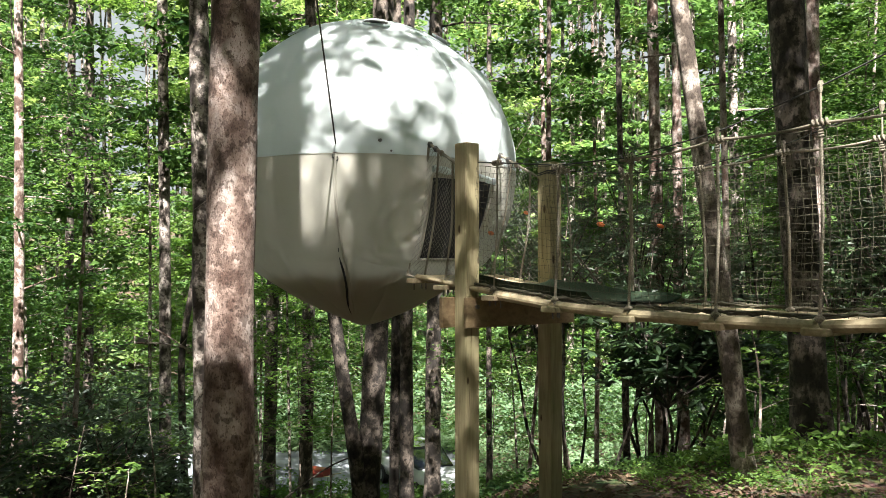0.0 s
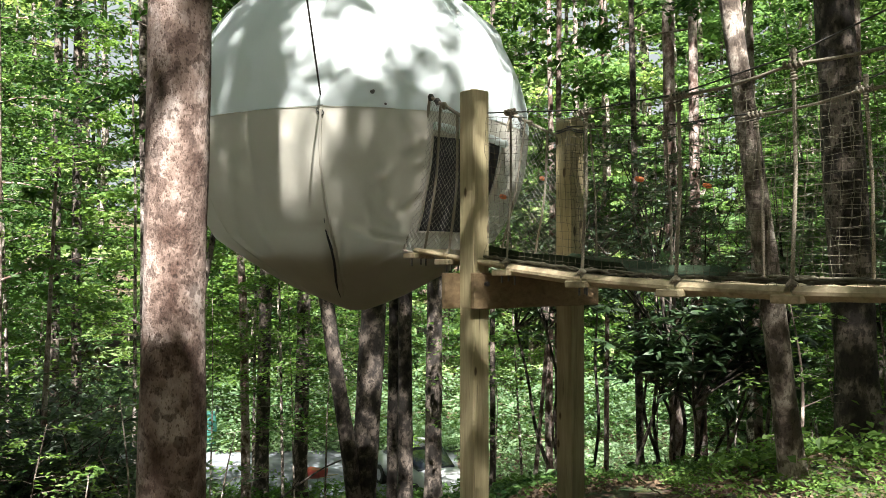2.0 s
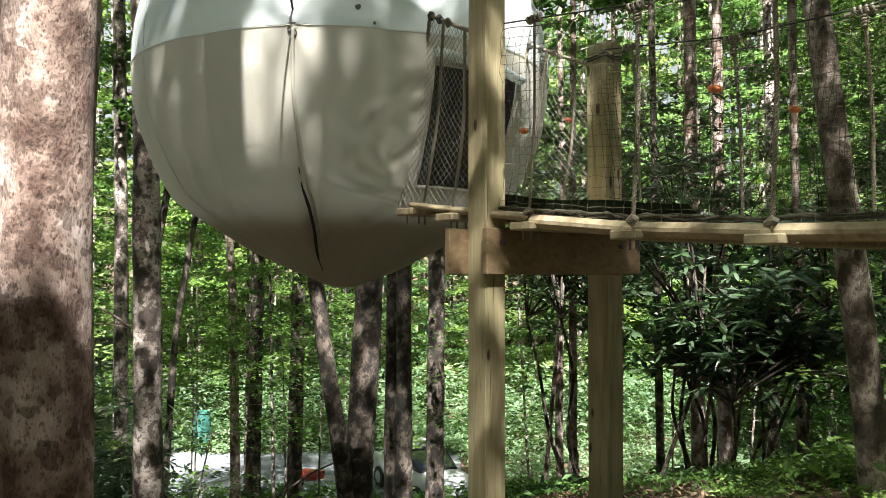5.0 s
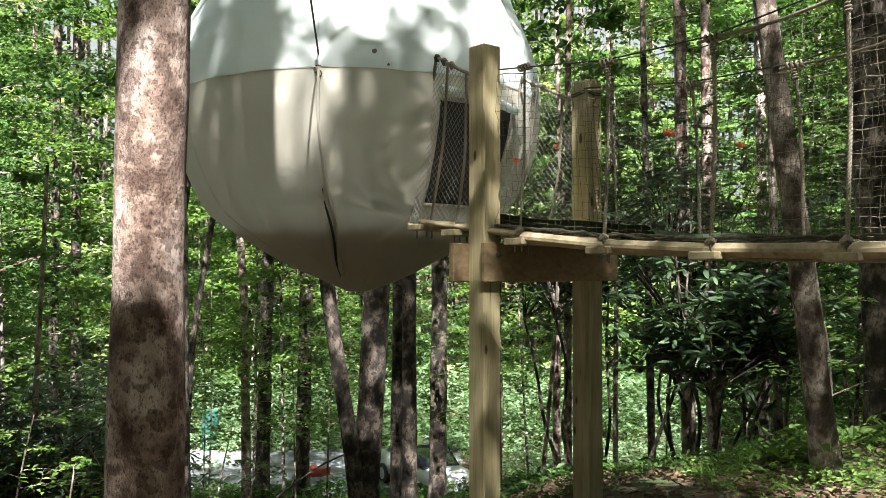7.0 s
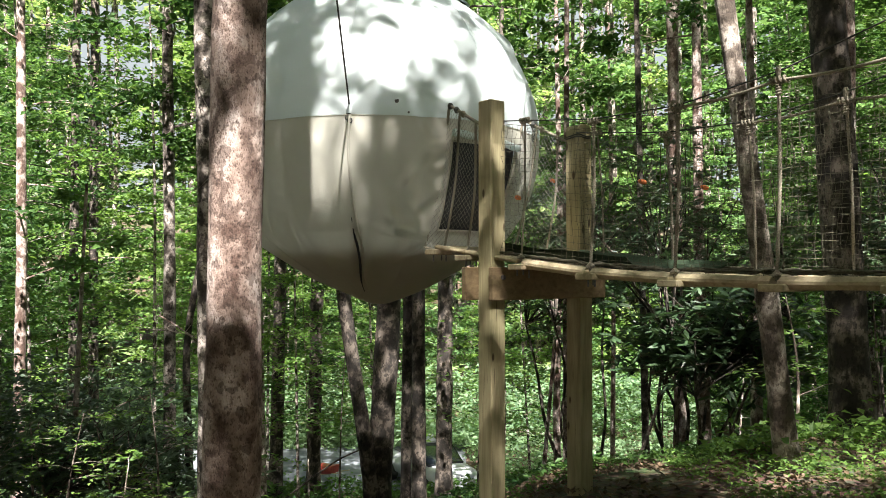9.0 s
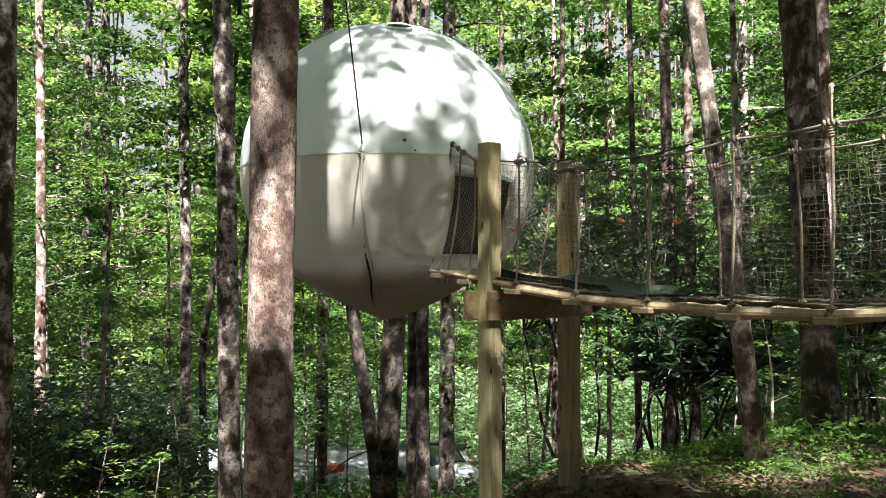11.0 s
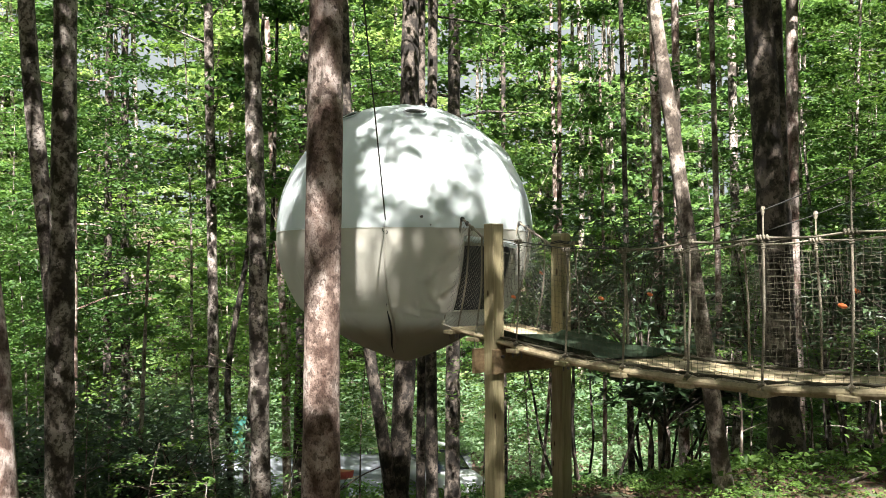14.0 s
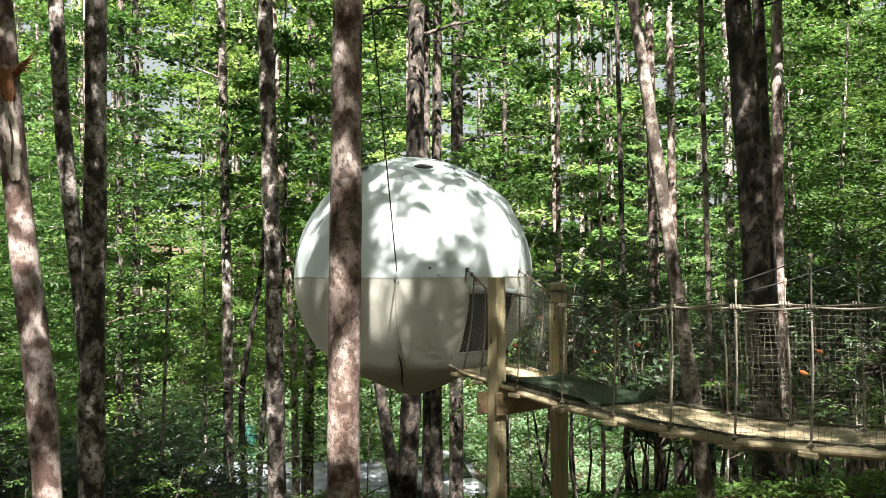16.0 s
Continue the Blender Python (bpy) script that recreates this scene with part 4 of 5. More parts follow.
for u, uo in ((-0.01, 0.03), (0.87, 0.80)):
    line = [on_bridge(uo + 0.006 * math.sin(5 * v), v, rail_z(v) - 0.018 * abs(math.sin((v - 1.54) / 0.61 * math.pi))) for v in np.linspace(1.45, 5.2, 60)]
    part("handrail_rope", Geo().tube(line, 0.0085, 7), ROPE, bridge, smooth=True)
    for v in DECK_V[2:]:
        r = 0.006 if v < 0.5 else 0.0085
        part("vertical_rope", Geo().rope([on_bridge(u, v, deck_z(v) - 0.03), on_bridge((u + uo) / 2 + 0.012, v + 0.008, (deck_z(v) + rail_z(v)) / 2), on_bridge(uo, v, rail_z(v))], r * 1.15), ROPE, bridge, smooth=True)
        g = Geo()
        turns = np.linspace(0, 8 * np.pi, 50)
        g.tube([on_bridge(uo + 0.016 * math.cos(t), v - 0.05 + 0.1 * k / 49, rail_z(v) + 0.016 * math.sin(t)) for k, t in enumerate(turns)], 0.0075, 5)
        part("lashing", g, ROPE, bridge, smooth=True)
        if v > 0.5:
            g = Geo()
            g.tube([on_bridge(uo + 0.012 * math.cos(t), v + 0.012 * math.sin(t), rail_z(v) - 0.02 - 0.06 * k / 49) for k, t in enumerate(turns)], 0.006, 5)
            part("rope_sleeve", g, ROPE, bridge, smooth=True)
        k = Geo().tube([on_bridge(u - 0.012, v - 0.02, deck_z(v) - 0.005), on_bridge(u, v, deck_z(v) + 0.012), on_bridge(u + 0.01, v + 0.02, deck_z(v))], [0.012, 0.019, 0.012], 7, 0.4)
        part("foot_knot", k, ROPE, bridge)
    g = Geo()
    vv = np.arange(0.1, 5.2, 0.05)
    rows = 21
    grid = {}
    for i, v in enumerate(vv):
        for j in range(rows):
            q = j / (rows - 1)
            slack = 0.02 * math.sin(v * 3.1 + 4 * q) + 0.012 * math.sin(v * 7.7 + 2)
            grid[i, j] = on_bridge(u + (uo - u) * q + slack * math.sin(math.pi * q) + random.uniform(-0.006, 0.006), v + 0.02 * math.sin(5 * q + v * 2) + random.uniform(-0.007, 0.007),
                                   deck_z(v) + (rail_z(v) - deck_z(v) - 0.02) * q + random.uniform(-0.006, 0.006) - 0.012 * math.sin(v * 5.2) * q)
    for i in range(len(vv)):
        g.tube([grid[i, j] for j in range(rows)], 0.0013, 3, cap=False)
    for j in range(rows):
        g.tube([grid[i, j] for i in range(len(vv))], 0.0013 if j < rows - 1 else 0.003, 3, cap=False)
    part("net", g, NET, bridge)
    g = Geo()
    for k in range(3):
        g.tube([on_bridge(u + 0.035 + random.uniform(-0.012, 0.012), v, deck_z(v) + 0.012 + random.uniform(-0.008, 0.016)) for v in np.arange(0.05, 5.2, 0.07)], 0.008, 5, 0.5)
    part("net_hem", g, NET, bridge, "gathered foot of the net", True)

# ---------------------------------------------------------------- ball tent
CX, CY, CZ, CR = -0.79, 8.30, 2.968, 1.535
tent = thing("ball_tent", "round hanging tree tent, white above and grey beige below", "tent", (CX, CY, CZ - CR))
DOOR = radians(-49.5)


# from (degrees round, degrees up) to the same, and the height of the crease
FOLDS = [(-87, -34, -63, -40, 0.022), (-84, -30, -66, -36.5, 0.010), (-79, -21, -66, -9, 0.014), (-77, -25, -70, -33, 0.017), (-72, -30, -64, -24, -0.014), (-79, -21, -73, -12, 0.010), (-73, -12, -65, -8, 0.012), (-70, -16, -64, -13, 0.010),
         (-127, -27, -132, -45, 0.014), (-121, -31, -126, -46, -0.010), (-93.5, 1, -84, 13, 0.014), (-92, 1, -78, 7, 0.010), (-95, 2, -103, 13, 0.012),
         (-66, 2, -77, 12, 0.012), (-72, 14, -60, 17, 0.012), (-63, 3, -58, 14, 0.012), (-36, 3, -44, 15, 0.012), (-30, 8, -20, 26, 0.010),
         (-94.5, -36, -98, -66, -0.022), (-91.5, -33, -93.5, -62, 0.018), (-64, -40, -76, -52, 0.012), (-41, 5, -47, 24, 0.011),
         (-93, 2, -89, 20, 0.010), (-92.5, 2, -81, 10, 0.010), (-95, 2, -107, 9, 0.010), (-86, 6, -72, 4, 0.009), (-80, 10, -66, 7, -0.009), (-74, 8, -66, 13, 0.010)]
slack = random.Random(12)
for k in range(16):
    a0, e0 = slack.uniform(-120, -15), slack.choice((slack.uniform(3, 30), slack.uniform(-45, -8)))
    FOLDS.append((a0, e0, a0 + slack.uniform(-9, 9), e0 + slack.uniform(4, 14), slack.choice((-0.008, 0.008, 0.011))))


def folds(az, el):
    """Creases drawn by the ropes and the door in the stretched cloth."""
    az = (az + 180) % 360 - 180
    out = 0.005 * np.sin(np.radians(az * 7 + 40 * np.sin(np.radians(el * 3)))) * np.cos(np.radians(el)) + 0.003 * np.sin(np.radians(el * 13 + az * 3))
    k = np.cos(np.radians(el))
    for a0, e0, a1, e1, amp in FOLDS:
        dx, dy = (a1 - a0) * math.cos(radians((e0 + e1) / 2)), e1 - e0
        px, py = (az - a0) * k, el - e0
        n2 = dx * dx + dy * dy
        t = np.clip((px * dx + py * dy) / n2, 0, 1)
        d2 = (px - t * dx) ** 2 + (py - t * dy) ** 2
        out = out + amp * (1.7 * np.exp(-d2 / 3.2) + 1.3 * np.exp(-d2 / 1.2)) * np.sin(np.pi * np.clip(t, 0.04, 0.96)) ** 0.5
    return out


def tent_r(az, el):
    """Distance of the cloth from the ball's middle, for degrees round and up."""
    az, el = np.asarray(az, float), np.asarray(el, float)
    gore = np.abs(((np.radians(az) - DOOR + np.pi / 8) * 8 / (2 * np.pi)) % 1 - 0.5) * 2
    hang = np.cos(radians(25.5)) / np.cos(np.radians(np.clip(el, -87, -36) + 61.5))      # straight down to the lowest point
    return CR * np.where(el < -36, 0.36 + 0.64 * hang, 1.0) * (1 - 0.012 * gore ** 6 * np.cos(np.radians(el))) + folds(az, el)


def tent_shell(z_from, z_to, nz):
    na = 360
    g = Geo()
    th = np.linspace(math.asin(max(-1, z_from)), math.asin(min(1, z_to)), nz)
    az = np.arange(na) * 2 * np.pi / na
    T, A = np.meshgrid(th, az, indexing="ij")
    R = tent_r(np.degrees(A), np.degrees(T))
    V = np.stack([CX + R * np.cos(T) * np.cos(A), CY + R * np.cos(T) * np.sin(A), CZ + R * np.sin(T)], -1)
    i, j = np.meshgrid(np.arange(nz - 1), np.arange(na), indexing="ij")
    j2 = (j + 1) % na
    q = np.stack([i * na + j, i * na + j2, (i + 1) * na + j2, (i + 1) * na + j], -1).reshape(-1, 4)
    mid_t, mid_a = th[i.ravel()] + 0.01, az[j.ravel()] + np.pi / na
    da = (mid_a - DOOR + np.pi) % (2 * np.pi) - np.pi
    z = CR * np.sin(mid_t)
    keep = ~((np.abs(da) < 0.235) & (z > -0.875) & (z < -0.185))
    return g.add(V.reshape(-1, 3), q[keep])


part("upper_canvas", tent_shell(0.0, 1.0, 64), CANVAS_WHITE, tent, "white canvas top with dappled light", True)
part("lower_canvas", tent_shell(-1.0, -0.004, 110), CANVAS_BEIGE, tent, "grey beige canvas underside", True)

def on_tent(az, el, r=None, off=0.0):
    r = float(tent_r(az, el)) + off if r is None else r
    a, e = radians(az), radians(el)
    return Vector((CX + r * math.cos(e) * math.cos(a), CY + r * math.cos(e) * math.sin(a), CZ + r * math.sin(e)))


def tent_strip(az0, az1, el0, el1, r0, thick, na=14, ne=10):
    """A curved panel of the ball with thickness."""
    g = Geo()
    for r in (r0, r0 - thick):
        A, E = np.meshgrid(np.linspace(az0, az1, na), np.linspace(el0, el1, ne), indexing="ij")
        v = np.array([on_tent(a, e, r) for a, e in zip(A.ravel(), E.ravel())])
        i, j = np.meshgrid(np.arange(na - 1), np.arange(ne - 1), indexing="ij")
        q = np.stack([i * ne + j, (i + 1) * ne + j, (i + 1) * ne + j + 1, i * ne + j + 1], -1).reshape(-1, 4)
        g.add(v, q if r == r0 else q[:, ::-1])
    return g


DAZ = -49.5
part("door_screen", tent_strip(DAZ - 14.5, DAZ + 14.5, -36, -5.5, CR - 0.03, 0.01), DARK_SCREEN, tent, "dark mesh door screen", True)
for el in (-35.3, -6.6):
    g = Geo().tube([on_tent(DAZ + a, el, off=0.004) for a in np.linspace(-13.6, 13.6, 14)], 0.013, 8)
    part("door_hem", g, CANVAS_BEIGE, tent, smooth=True)
for a in (-13.6, 13.6):
    g = Geo().tube([on_tent(DAZ + a, e, off=0.004) for e in np.linspace(-35.3, -6.6, 12)], 0.013, 8)
    part("door_hem", g, CANVAS_BEIGE, tent, smooth=True)
roll = [on_tent(DAZ + a, -5.4 - 0.085 * a + 0.12 * math.sin(a), off=0.026) for a in np.linspace(-13.5, 13.5, 28)]
part("rolled_flap", Geo().tube(roll, 0.030 + 0.003 * np.sin(np.arange(28) * 1.7), 10, 0.06), CANVAS_WHITE, tent, "pale door flap rolled up above the opening", True)
# the round floor inside, at the foot of the door
deck = [(0.80 * float(tent_r(a, -36)) * math.cos(radians(36)), radians(a)) for a in range(0, 360, 5)]
deck_h = CZ - CR * math.sin(radians(36.8))
rows = [(CX + r * math.cos(a), CY + r * math.sin(a), deck_h - d) for d in (0.0, 0.02) for r, a in deck]
g = Geo().add(rows + [(CX, CY, deck_h), (CX, CY, deck_h - 0.02)], [[k, (k + 1) % 72, 144] for k in range(72)] + [[72 + (k + 1) % 72, 72 + k, 145] for k in range(72)] + [[72 + k, 72 + (k + 1) % 72, (k + 1) % 72] for k in range(72)])
g.add(rows, [[k, 72 + k, (k + 1) % 72] for k in range(72)])
part("floor", g, DECK_WOOD, tent, "round wooden floor inside the tent")
# horizontal hem where the two cloths meet
g = Geo()
rim = [on_tent(a, -0.3, off=0.002) for a in np.linspace(0, 360, 241)]
part("waist_hem", g.tube(rim, 0.003, 6, cap=False), CANVAS_BEIGE, tent, smooth=True)
# stitched seams from pole to pole
for k in range(8):
    az = -94.5 + 45 * k
    if k != 1:
        part("seam", Geo().tube([on_tent(az, e, off=0.001) for e in np.linspace(-88, -1.5, 40)], 0.0022, 5), CANVAS_BEIGE, tent, smooth=True)
    part("seam", Geo().tube([on_tent(az, e, off=0.001) for e in np.linspace(1, 86, 40)], 0.004, 5), CANVAS_WHITE, tent, smooth=True)
# the laced front seam: a pale tube that opens towards the bottom
lace = [(-93.8, -1), (-94.2, -6), (-94.5, -12), (-94.3, -18), (-94.0, -24), (-93.6, -29), (-93.2, -34), (-92.6, -38), (-92.3, -42), (-92.6, -47), (-93.3, -52), (-94.3, -57), (-95.6, -62), (-97, -67), (-100, -72)]
part("seam_tube", Geo().tube(axis_points([on_tent(a, e, off=0.006) for a, e in lace], 0.04), 0.011, 8), CANVAS_BEIGE, tent, "padded lacing tube on the front seam", True)
slit = [(-94.9, -31), (-95.2, -36), (-95.5, -41), (-95.8, -46), (-96.3, -51), (-97.5, -56), (-99.5, -61), (-102, -67), (-105, -74)]
pl = axis_points([on_tent(a, e, off=0.004) for a, e in slit], 0.04)
part("seam_gap", Geo().tube(pl, 0.003 + 0.010 * np.sin(np.linspace(0, np.pi, len(pl))), 6), DARK_SCREEN, tent, "dark gap along the open seam", True)
# vents round the crown
for k in range(6):
    az = -78 + 60 * k
    c, n = on_tent(az, 58.5), on_tent(az, 58.5) - Vector((CX, CY, CZ))
    m = n.to_track_quat("Z", "Y").to_matrix().to_4x4()
    m.translation = c
    ang = np.linspace(0, 2 * np.pi, 25)
    ringp = [m @ Vector((0.125 * math.cos(a), 0.088 * math.sin(a), 0.020 - 0.004 * math.cos(2 * a))) for a in ang]
    vent = part("vent", Geo().tube(ringp, 0.012, 6, cap=False), CANVAS_WHITE, tent, smooth=True)
    disc = [m @ Vector((0, 0, 0.036))] + [m @ Vector((0.12 * math.cos(a), 0.083 * math.sin(a), 0.024)) for a in ang[:-1]]
    part("vent_mesh", Geo().add(disc, [[0, 1 + q, 1 + (q + 1) % 24] for q in range(24)]), ROPE_DARK, vent, "dark mesh over the vent")
# eyelets
for az, el, r in ((-80.3, 3.9, 0.017), (-76.7, 0.8, 0.009)):
    c, n = on_tent(az, el), on_tent(az, el) - Vector((CX, CY, CZ))
    m = n.to_track_quat("Z", "Y").to_matrix().to_4x4()
    m.translation = c
    part("eyelet", Geo().tube([m @ Vector((0, 0, -0.004)), m @ Vector((0, 0, 0.008))], r, 12), STEEL, tent)
# shackles and rope ends at the waist
KNOTS = [-93.8, 176.2, -48.8 + 26, 41.0]
for az in KNOTS:
    g = Geo()
    for k in range(5):
        a = np.linspace(0, 2 * np.pi, 9)
        o = on_tent(az + random.uniform(-0.6, 0.6), 1.6 - 0.9 * k, CR + 0.02)
        g.tube([o + Vector((0.018 * math.cos(t), 0.012 * math.sin(k), 0.02 * math.sin(t))) for t in a], 0.006, 5, cap=False)
    g.tube([on_tent(az, -1.0, CR + 0.02), on_tent(az + 0.7, -3.2, CR + 0.02)], 0.005, 5)
    part("rope_knot", g, ROPE_DARK, tent, "dark rope knot and shackle")

# ---- tent ropes
def tent_rope(a, b, r, label):
    mid = (a + b) / 2 - Vector((0, 0, 0.004 * (b - a).length))
    return tagged(part("tent_rope", Geo().tube(axis_points([a, mid, b], 0.4), r, 6), ROPE_DARK if r > 0.006 else ROPE, smooth=True), label, "rope")


tent_rope(on_tent(-93.8, 1.5, CR + 0.02), Vector((-0.95, 0.9, 8.3)), 0.0065, "dark rope rising from the tent to the crowns")
tent_rope(on_tent(176.2, 2, CR), Vector((-3.27, 10.40, 4.1)), 0.005, "pale rope tied to a slender grey tree")
tent_rope(on_tent(178, -6, CR), Vector((-3.22, 10.40, 2.75)), 0.003, "thin cord tied to a slender grey tree")
tent_rope(on_tent(20, 3, CR), Vector((3.35, 15.5, 7.7)), 0.005, "pale rope rising into the leaves")

# ---- net panels between the door and the posts
def net_panel(corners, nu, nv, r, mat, parent, label, diamond=True, sag=0.02):
    """A net stretched between four corners (top start, top end, bottom end, bottom start)."""
    ts, te, be, bs = [Vector(c) for c in corners]
    g = Geo()

    def at(p, q):
        w = ts.lerp(te, p).lerp(bs.lerp(be, p), q)
        return w + Vector((0.6, -0.5, -0.3)) * (sag * math.sin(math.pi * p) * math.sin(math.pi * q)) + Vector((random.uniform(-1, 1), random.uniform(-1, 1), random.uniform(-1, 1))) * 0.003
    if diamond:
        for k in range(-nv, nu):
            for s in (0, 1):
                line = []
                for j in range(nv + 1):
                    p = (k + j) / nu
                    if 0 <= p <= 1:
                        line.append(at(p if s == 0 else 1 - p, j / nv))
                if len(line) > 1:
                    g.tube(line, r, 3, cap=False)
    else:
        for k in range(nu + 1):
            g.tube([at(k / nu, j / nv) for j in range(nv + 1)], r, 3, cap=False)
        for j in range(nv + 1):
            g.tube([at(k / nu, j / nv) for k in range(nu + 1)], r, 3, cap=False)
    return part("net", g, mat, parent, label)


door_net = thing("door_net", "pale rope net closing the sides between tent door and posts", "net", on_bridge(0.4, -0.6, 1.9))
sides = (((-64.5, 3.5), (-0.02, -0.07, 2.80), (-0.02, -0.07, 1.86), (-66.5, -41)), ((-33, 3.0), (0.89, -0.07, 2.78), (0.89, -0.07, 1.86), (-32, -41)))
for top_in, post_top, post_bot, bot_in in sides:
    a, d = on_tent(*top_in, CR + 0.03), on_tent(*bot_in, CR + 0.03)
    b, c = on_bridge(*post_top), on_bridge(*post_bot)
    net_panel((a, b, c, d), 13, 22, 0.0014, NET_WHITE, door_net, "")
    for p, q, r in ((a, b, 0.012), (a, d, 0.011), (d, c, 0.009), (a.lerp(b, 0.33), d.lerp(c, 0.36), 0.009), (a.lerp(b, 0.8), d.lerp(c, 0.75), 0.009)):
        mid = (p + q) / 2 + Vector((0.03, -0.02, -0.025))
        part("edge_rope", Geo().rope(axis_points([p, mid, q], 0.08), r), ROPE, door_net, smooth=True)
    for k in range(3):
        w = a.lerp(b, 0.03 + 0.2 * k)
        part("knot", Geo().tube([w + Vector((0, 0, 0.02)), w, w - Vector((0, 0, 0.03))], [0.012, 0.024, 0.012], 7, 0.4), ROPE_DARK if k < 2 else ROPE, door_net)

# ---- suspension lines over the hand ropes
for uo in (0.03, 0.80):
    part("hanging_rope", Geo().tube([on_bridge(uo, v, float(np.interp(v, DECK_V, HANG_Z))) for v in np.linspace(0.1, 5.2, 40)], 0.0045, 6), ROPE_DARK, bridge, smooth=True)
    for v in DECK_V[5:]:
        part("hanger", Geo().tube([on_bridge(uo, v, rail_z(v)), on_bridge(uo, v, float(np.interp(v, DECK_V, HANG_Z)) + 0.02)], 0.0065, 6), ROPE, bridge, smooth=True)
        z = float(np.interp(v, DECK_V, HANG_Z))
        part("hanger_knot", Geo().tube([on_bridge(uo, v, z - 0.03), on_bridge(uo, v, z + 0.01), on_bridge(uo, v, z + 0.03)], [0.010, 0.017, 0.011], 7, 0.4), ROPE, bridge)

# ---- far landing of the bridge
landing = thing("bridge_landing", "pair of square timber posts at the far end of the bridge", "bridge support", on_bridge(0.45, 5.3, 0))
for u in (-0.02, 0.88):
    foot = float(ground_z(*on_bridge(u, 5.33, 0).xy)) - 0.3
    part("post", Geo().box(bridge_pose(u, 5.33, (4.1 + foot) / 2), 0.14, 0.14, 4.1 - foot, 0.008), POST_WOOD, landing)

# ---- green mat, floats, bolts
g = Geo()
vs, us = np.linspace(-0.02, 1.25, 24), np.linspace(0.05, 0.86, 14)
top, bot = [], []
for v in vs:
    for u in us:
        lift = 0.075 * math.exp(-((u - 0.04) / 0.06) ** 2) + 0.05 * math.exp(-((u - 0.86) / 0.06) ** 2) + 0.006 * math.sin(9 * v + 5 * u)
        w = on_bridge(u + 0.02 * math.sin(4 * v), v + 0.25 * (u - 0.4), deck_z(v + 0.25 * (u - 0.4)) + 0.006 + lift)
        top.append(w)
        bot.append(w - Vector((0, 0, 0.014)))
i, j = np.meshgrid(np.arange(23), np.arange(13), indexing="ij")
q = np.stack([i * 14 + j, (i + 1) * 14 + j, (i + 1) * 14 + j + 1, i * 14 + j + 1], -1).reshape(-1, 4)
g.add(top, q[:, ::-1]).add(bot, q)
tagged(part("mat", g, MAT_GREEN, smooth=True), "dark green matting laid on the bridge deck", "mat")

for w in ((1.045, 5.367, 2.283), (1.575, 5.863, 2.30), (0.37, 6.24, 2.266), (0.736, 7.15, 2.49), (2.774, 4.528, 2.364), (2.306, 3.758, 2.29)):
    f = thing("net_float", "small orange oval float tied into the bridge net", "float", w, "floats on the nets")
    c, ax = Vector(w), BV * 0.9 + Vector((0, 0, -0.25))
    prof = np.linspace(-1, 1, 9)
    part("body", Geo().tube([c + ax * (0.034 * t) for t in prof], 0.017 * np.sqrt(np.clip(1 - prof ** 2 * 0.93, 0, 1)), 10), FLOAT, f, smooth=True)
    part("cord", Geo().tube([c - ax * 0.045 + Vector((0, 0, 0.05)), c - ax * 0.03, c + ax * 0.045, c + ax * 0.06 + Vector((0, 0, 0.05))], 0.003, 5), ROPE, f)

for v in DECK_V[:5]:
    for du in (-0.02, 0.05, 0.09):
        w = bridge_pose(-0.02 + du, v + random.uniform(-0.03, 0.03), deck_z(v) - 0.085)
        part("bolt_end", Geo().tube([w @ Vector((0, 0, 0.012)), w @ Vector((0, 0, -random.uniform(0.03, 0.055)))], 0.006, 6), STEEL, bridge)

# ---------------------------------------------------------------- shrubs and undergrowth
random.seed(7), np.random.seed(7)


def shrub(name, label, base, centre, size, stems, leaves, leaf_len, mat, tilt=0.8, aspect=0.32, oval=False):
    """Several bent stems from one foot, and whorls of leaves at the twig ends."""
    t = thing(name, label, "shrub", base)
    gl = Geo()
    tips = []
    for k in range(stems):
        gw = Geo()
        for b in range(9):
            a, r = random.uniform(0, 2 * math.pi), random.random() ** 0.4
            end = Vector(centre) + Vector((math.cos(a) * size[0] * r, math.sin(a) * size[1] * r, random.uniform(-0.85, 1) * size[2]))
            if b == 0:
                a0 = 2 * math.pi * (k + random.uniform(-0.4, 0.4)) / stems
                foot = Vector(base) + Vector((0.27 * math.cos(a0), 0.2 * math.sin(a0), -0.1))
                fork = foot.lerp(Vector(centre), random.uniform(0.55, 0.8)) + Vector((math.cos(a0), math.sin(a0), 0)) * size[0] * random.uniform(0.25, 0.7)
                stem = axis_points([foot, foot.lerp(fork, 0.35) + Vector((random.uniform(-0.12, 0.12), 0, 0)), foot.lerp(fork, 0.7) + Vector((random.uniform(-0.14, 0.14), 0, 0)), fork], 0.12)
                gw.tube(stem, np.linspace(random.uniform(0.022, 0.036), 0.016, len(stem)), 7, 0.1)
            pts = axis_points([fork, fork.lerp(end, 0.5) + Vector((0, 0, 0.1)), end], 0.2)
            gw.tube(pts, np.linspace(0.018, 0.005, len(pts)), 5, cap=False)
            tips.append(pts[-1])
            tips.append(pts[len(pts) // 2])
        part("stem", gw, BARK_DARK, t, smooth=True)
    tips = np.asarray(tips)
    n = leaves // 9
    c = tips[np.random.randint(0, len(tips), n)] + np.random.randn(n, 3) * np.array(size) * 0.28
    for k in range(9):
        h = np.random.rand(n) * 0.5 + k * 2 * np.pi / 9
        gl.leaves(c + np.random.randn(n, 3) * 0.02, leaf_len, leaf_len * aspect, tilt * 0.6, heading=h, droop=0.45, oval=oval)
    part("foliage", gl, mat, t)
    return t


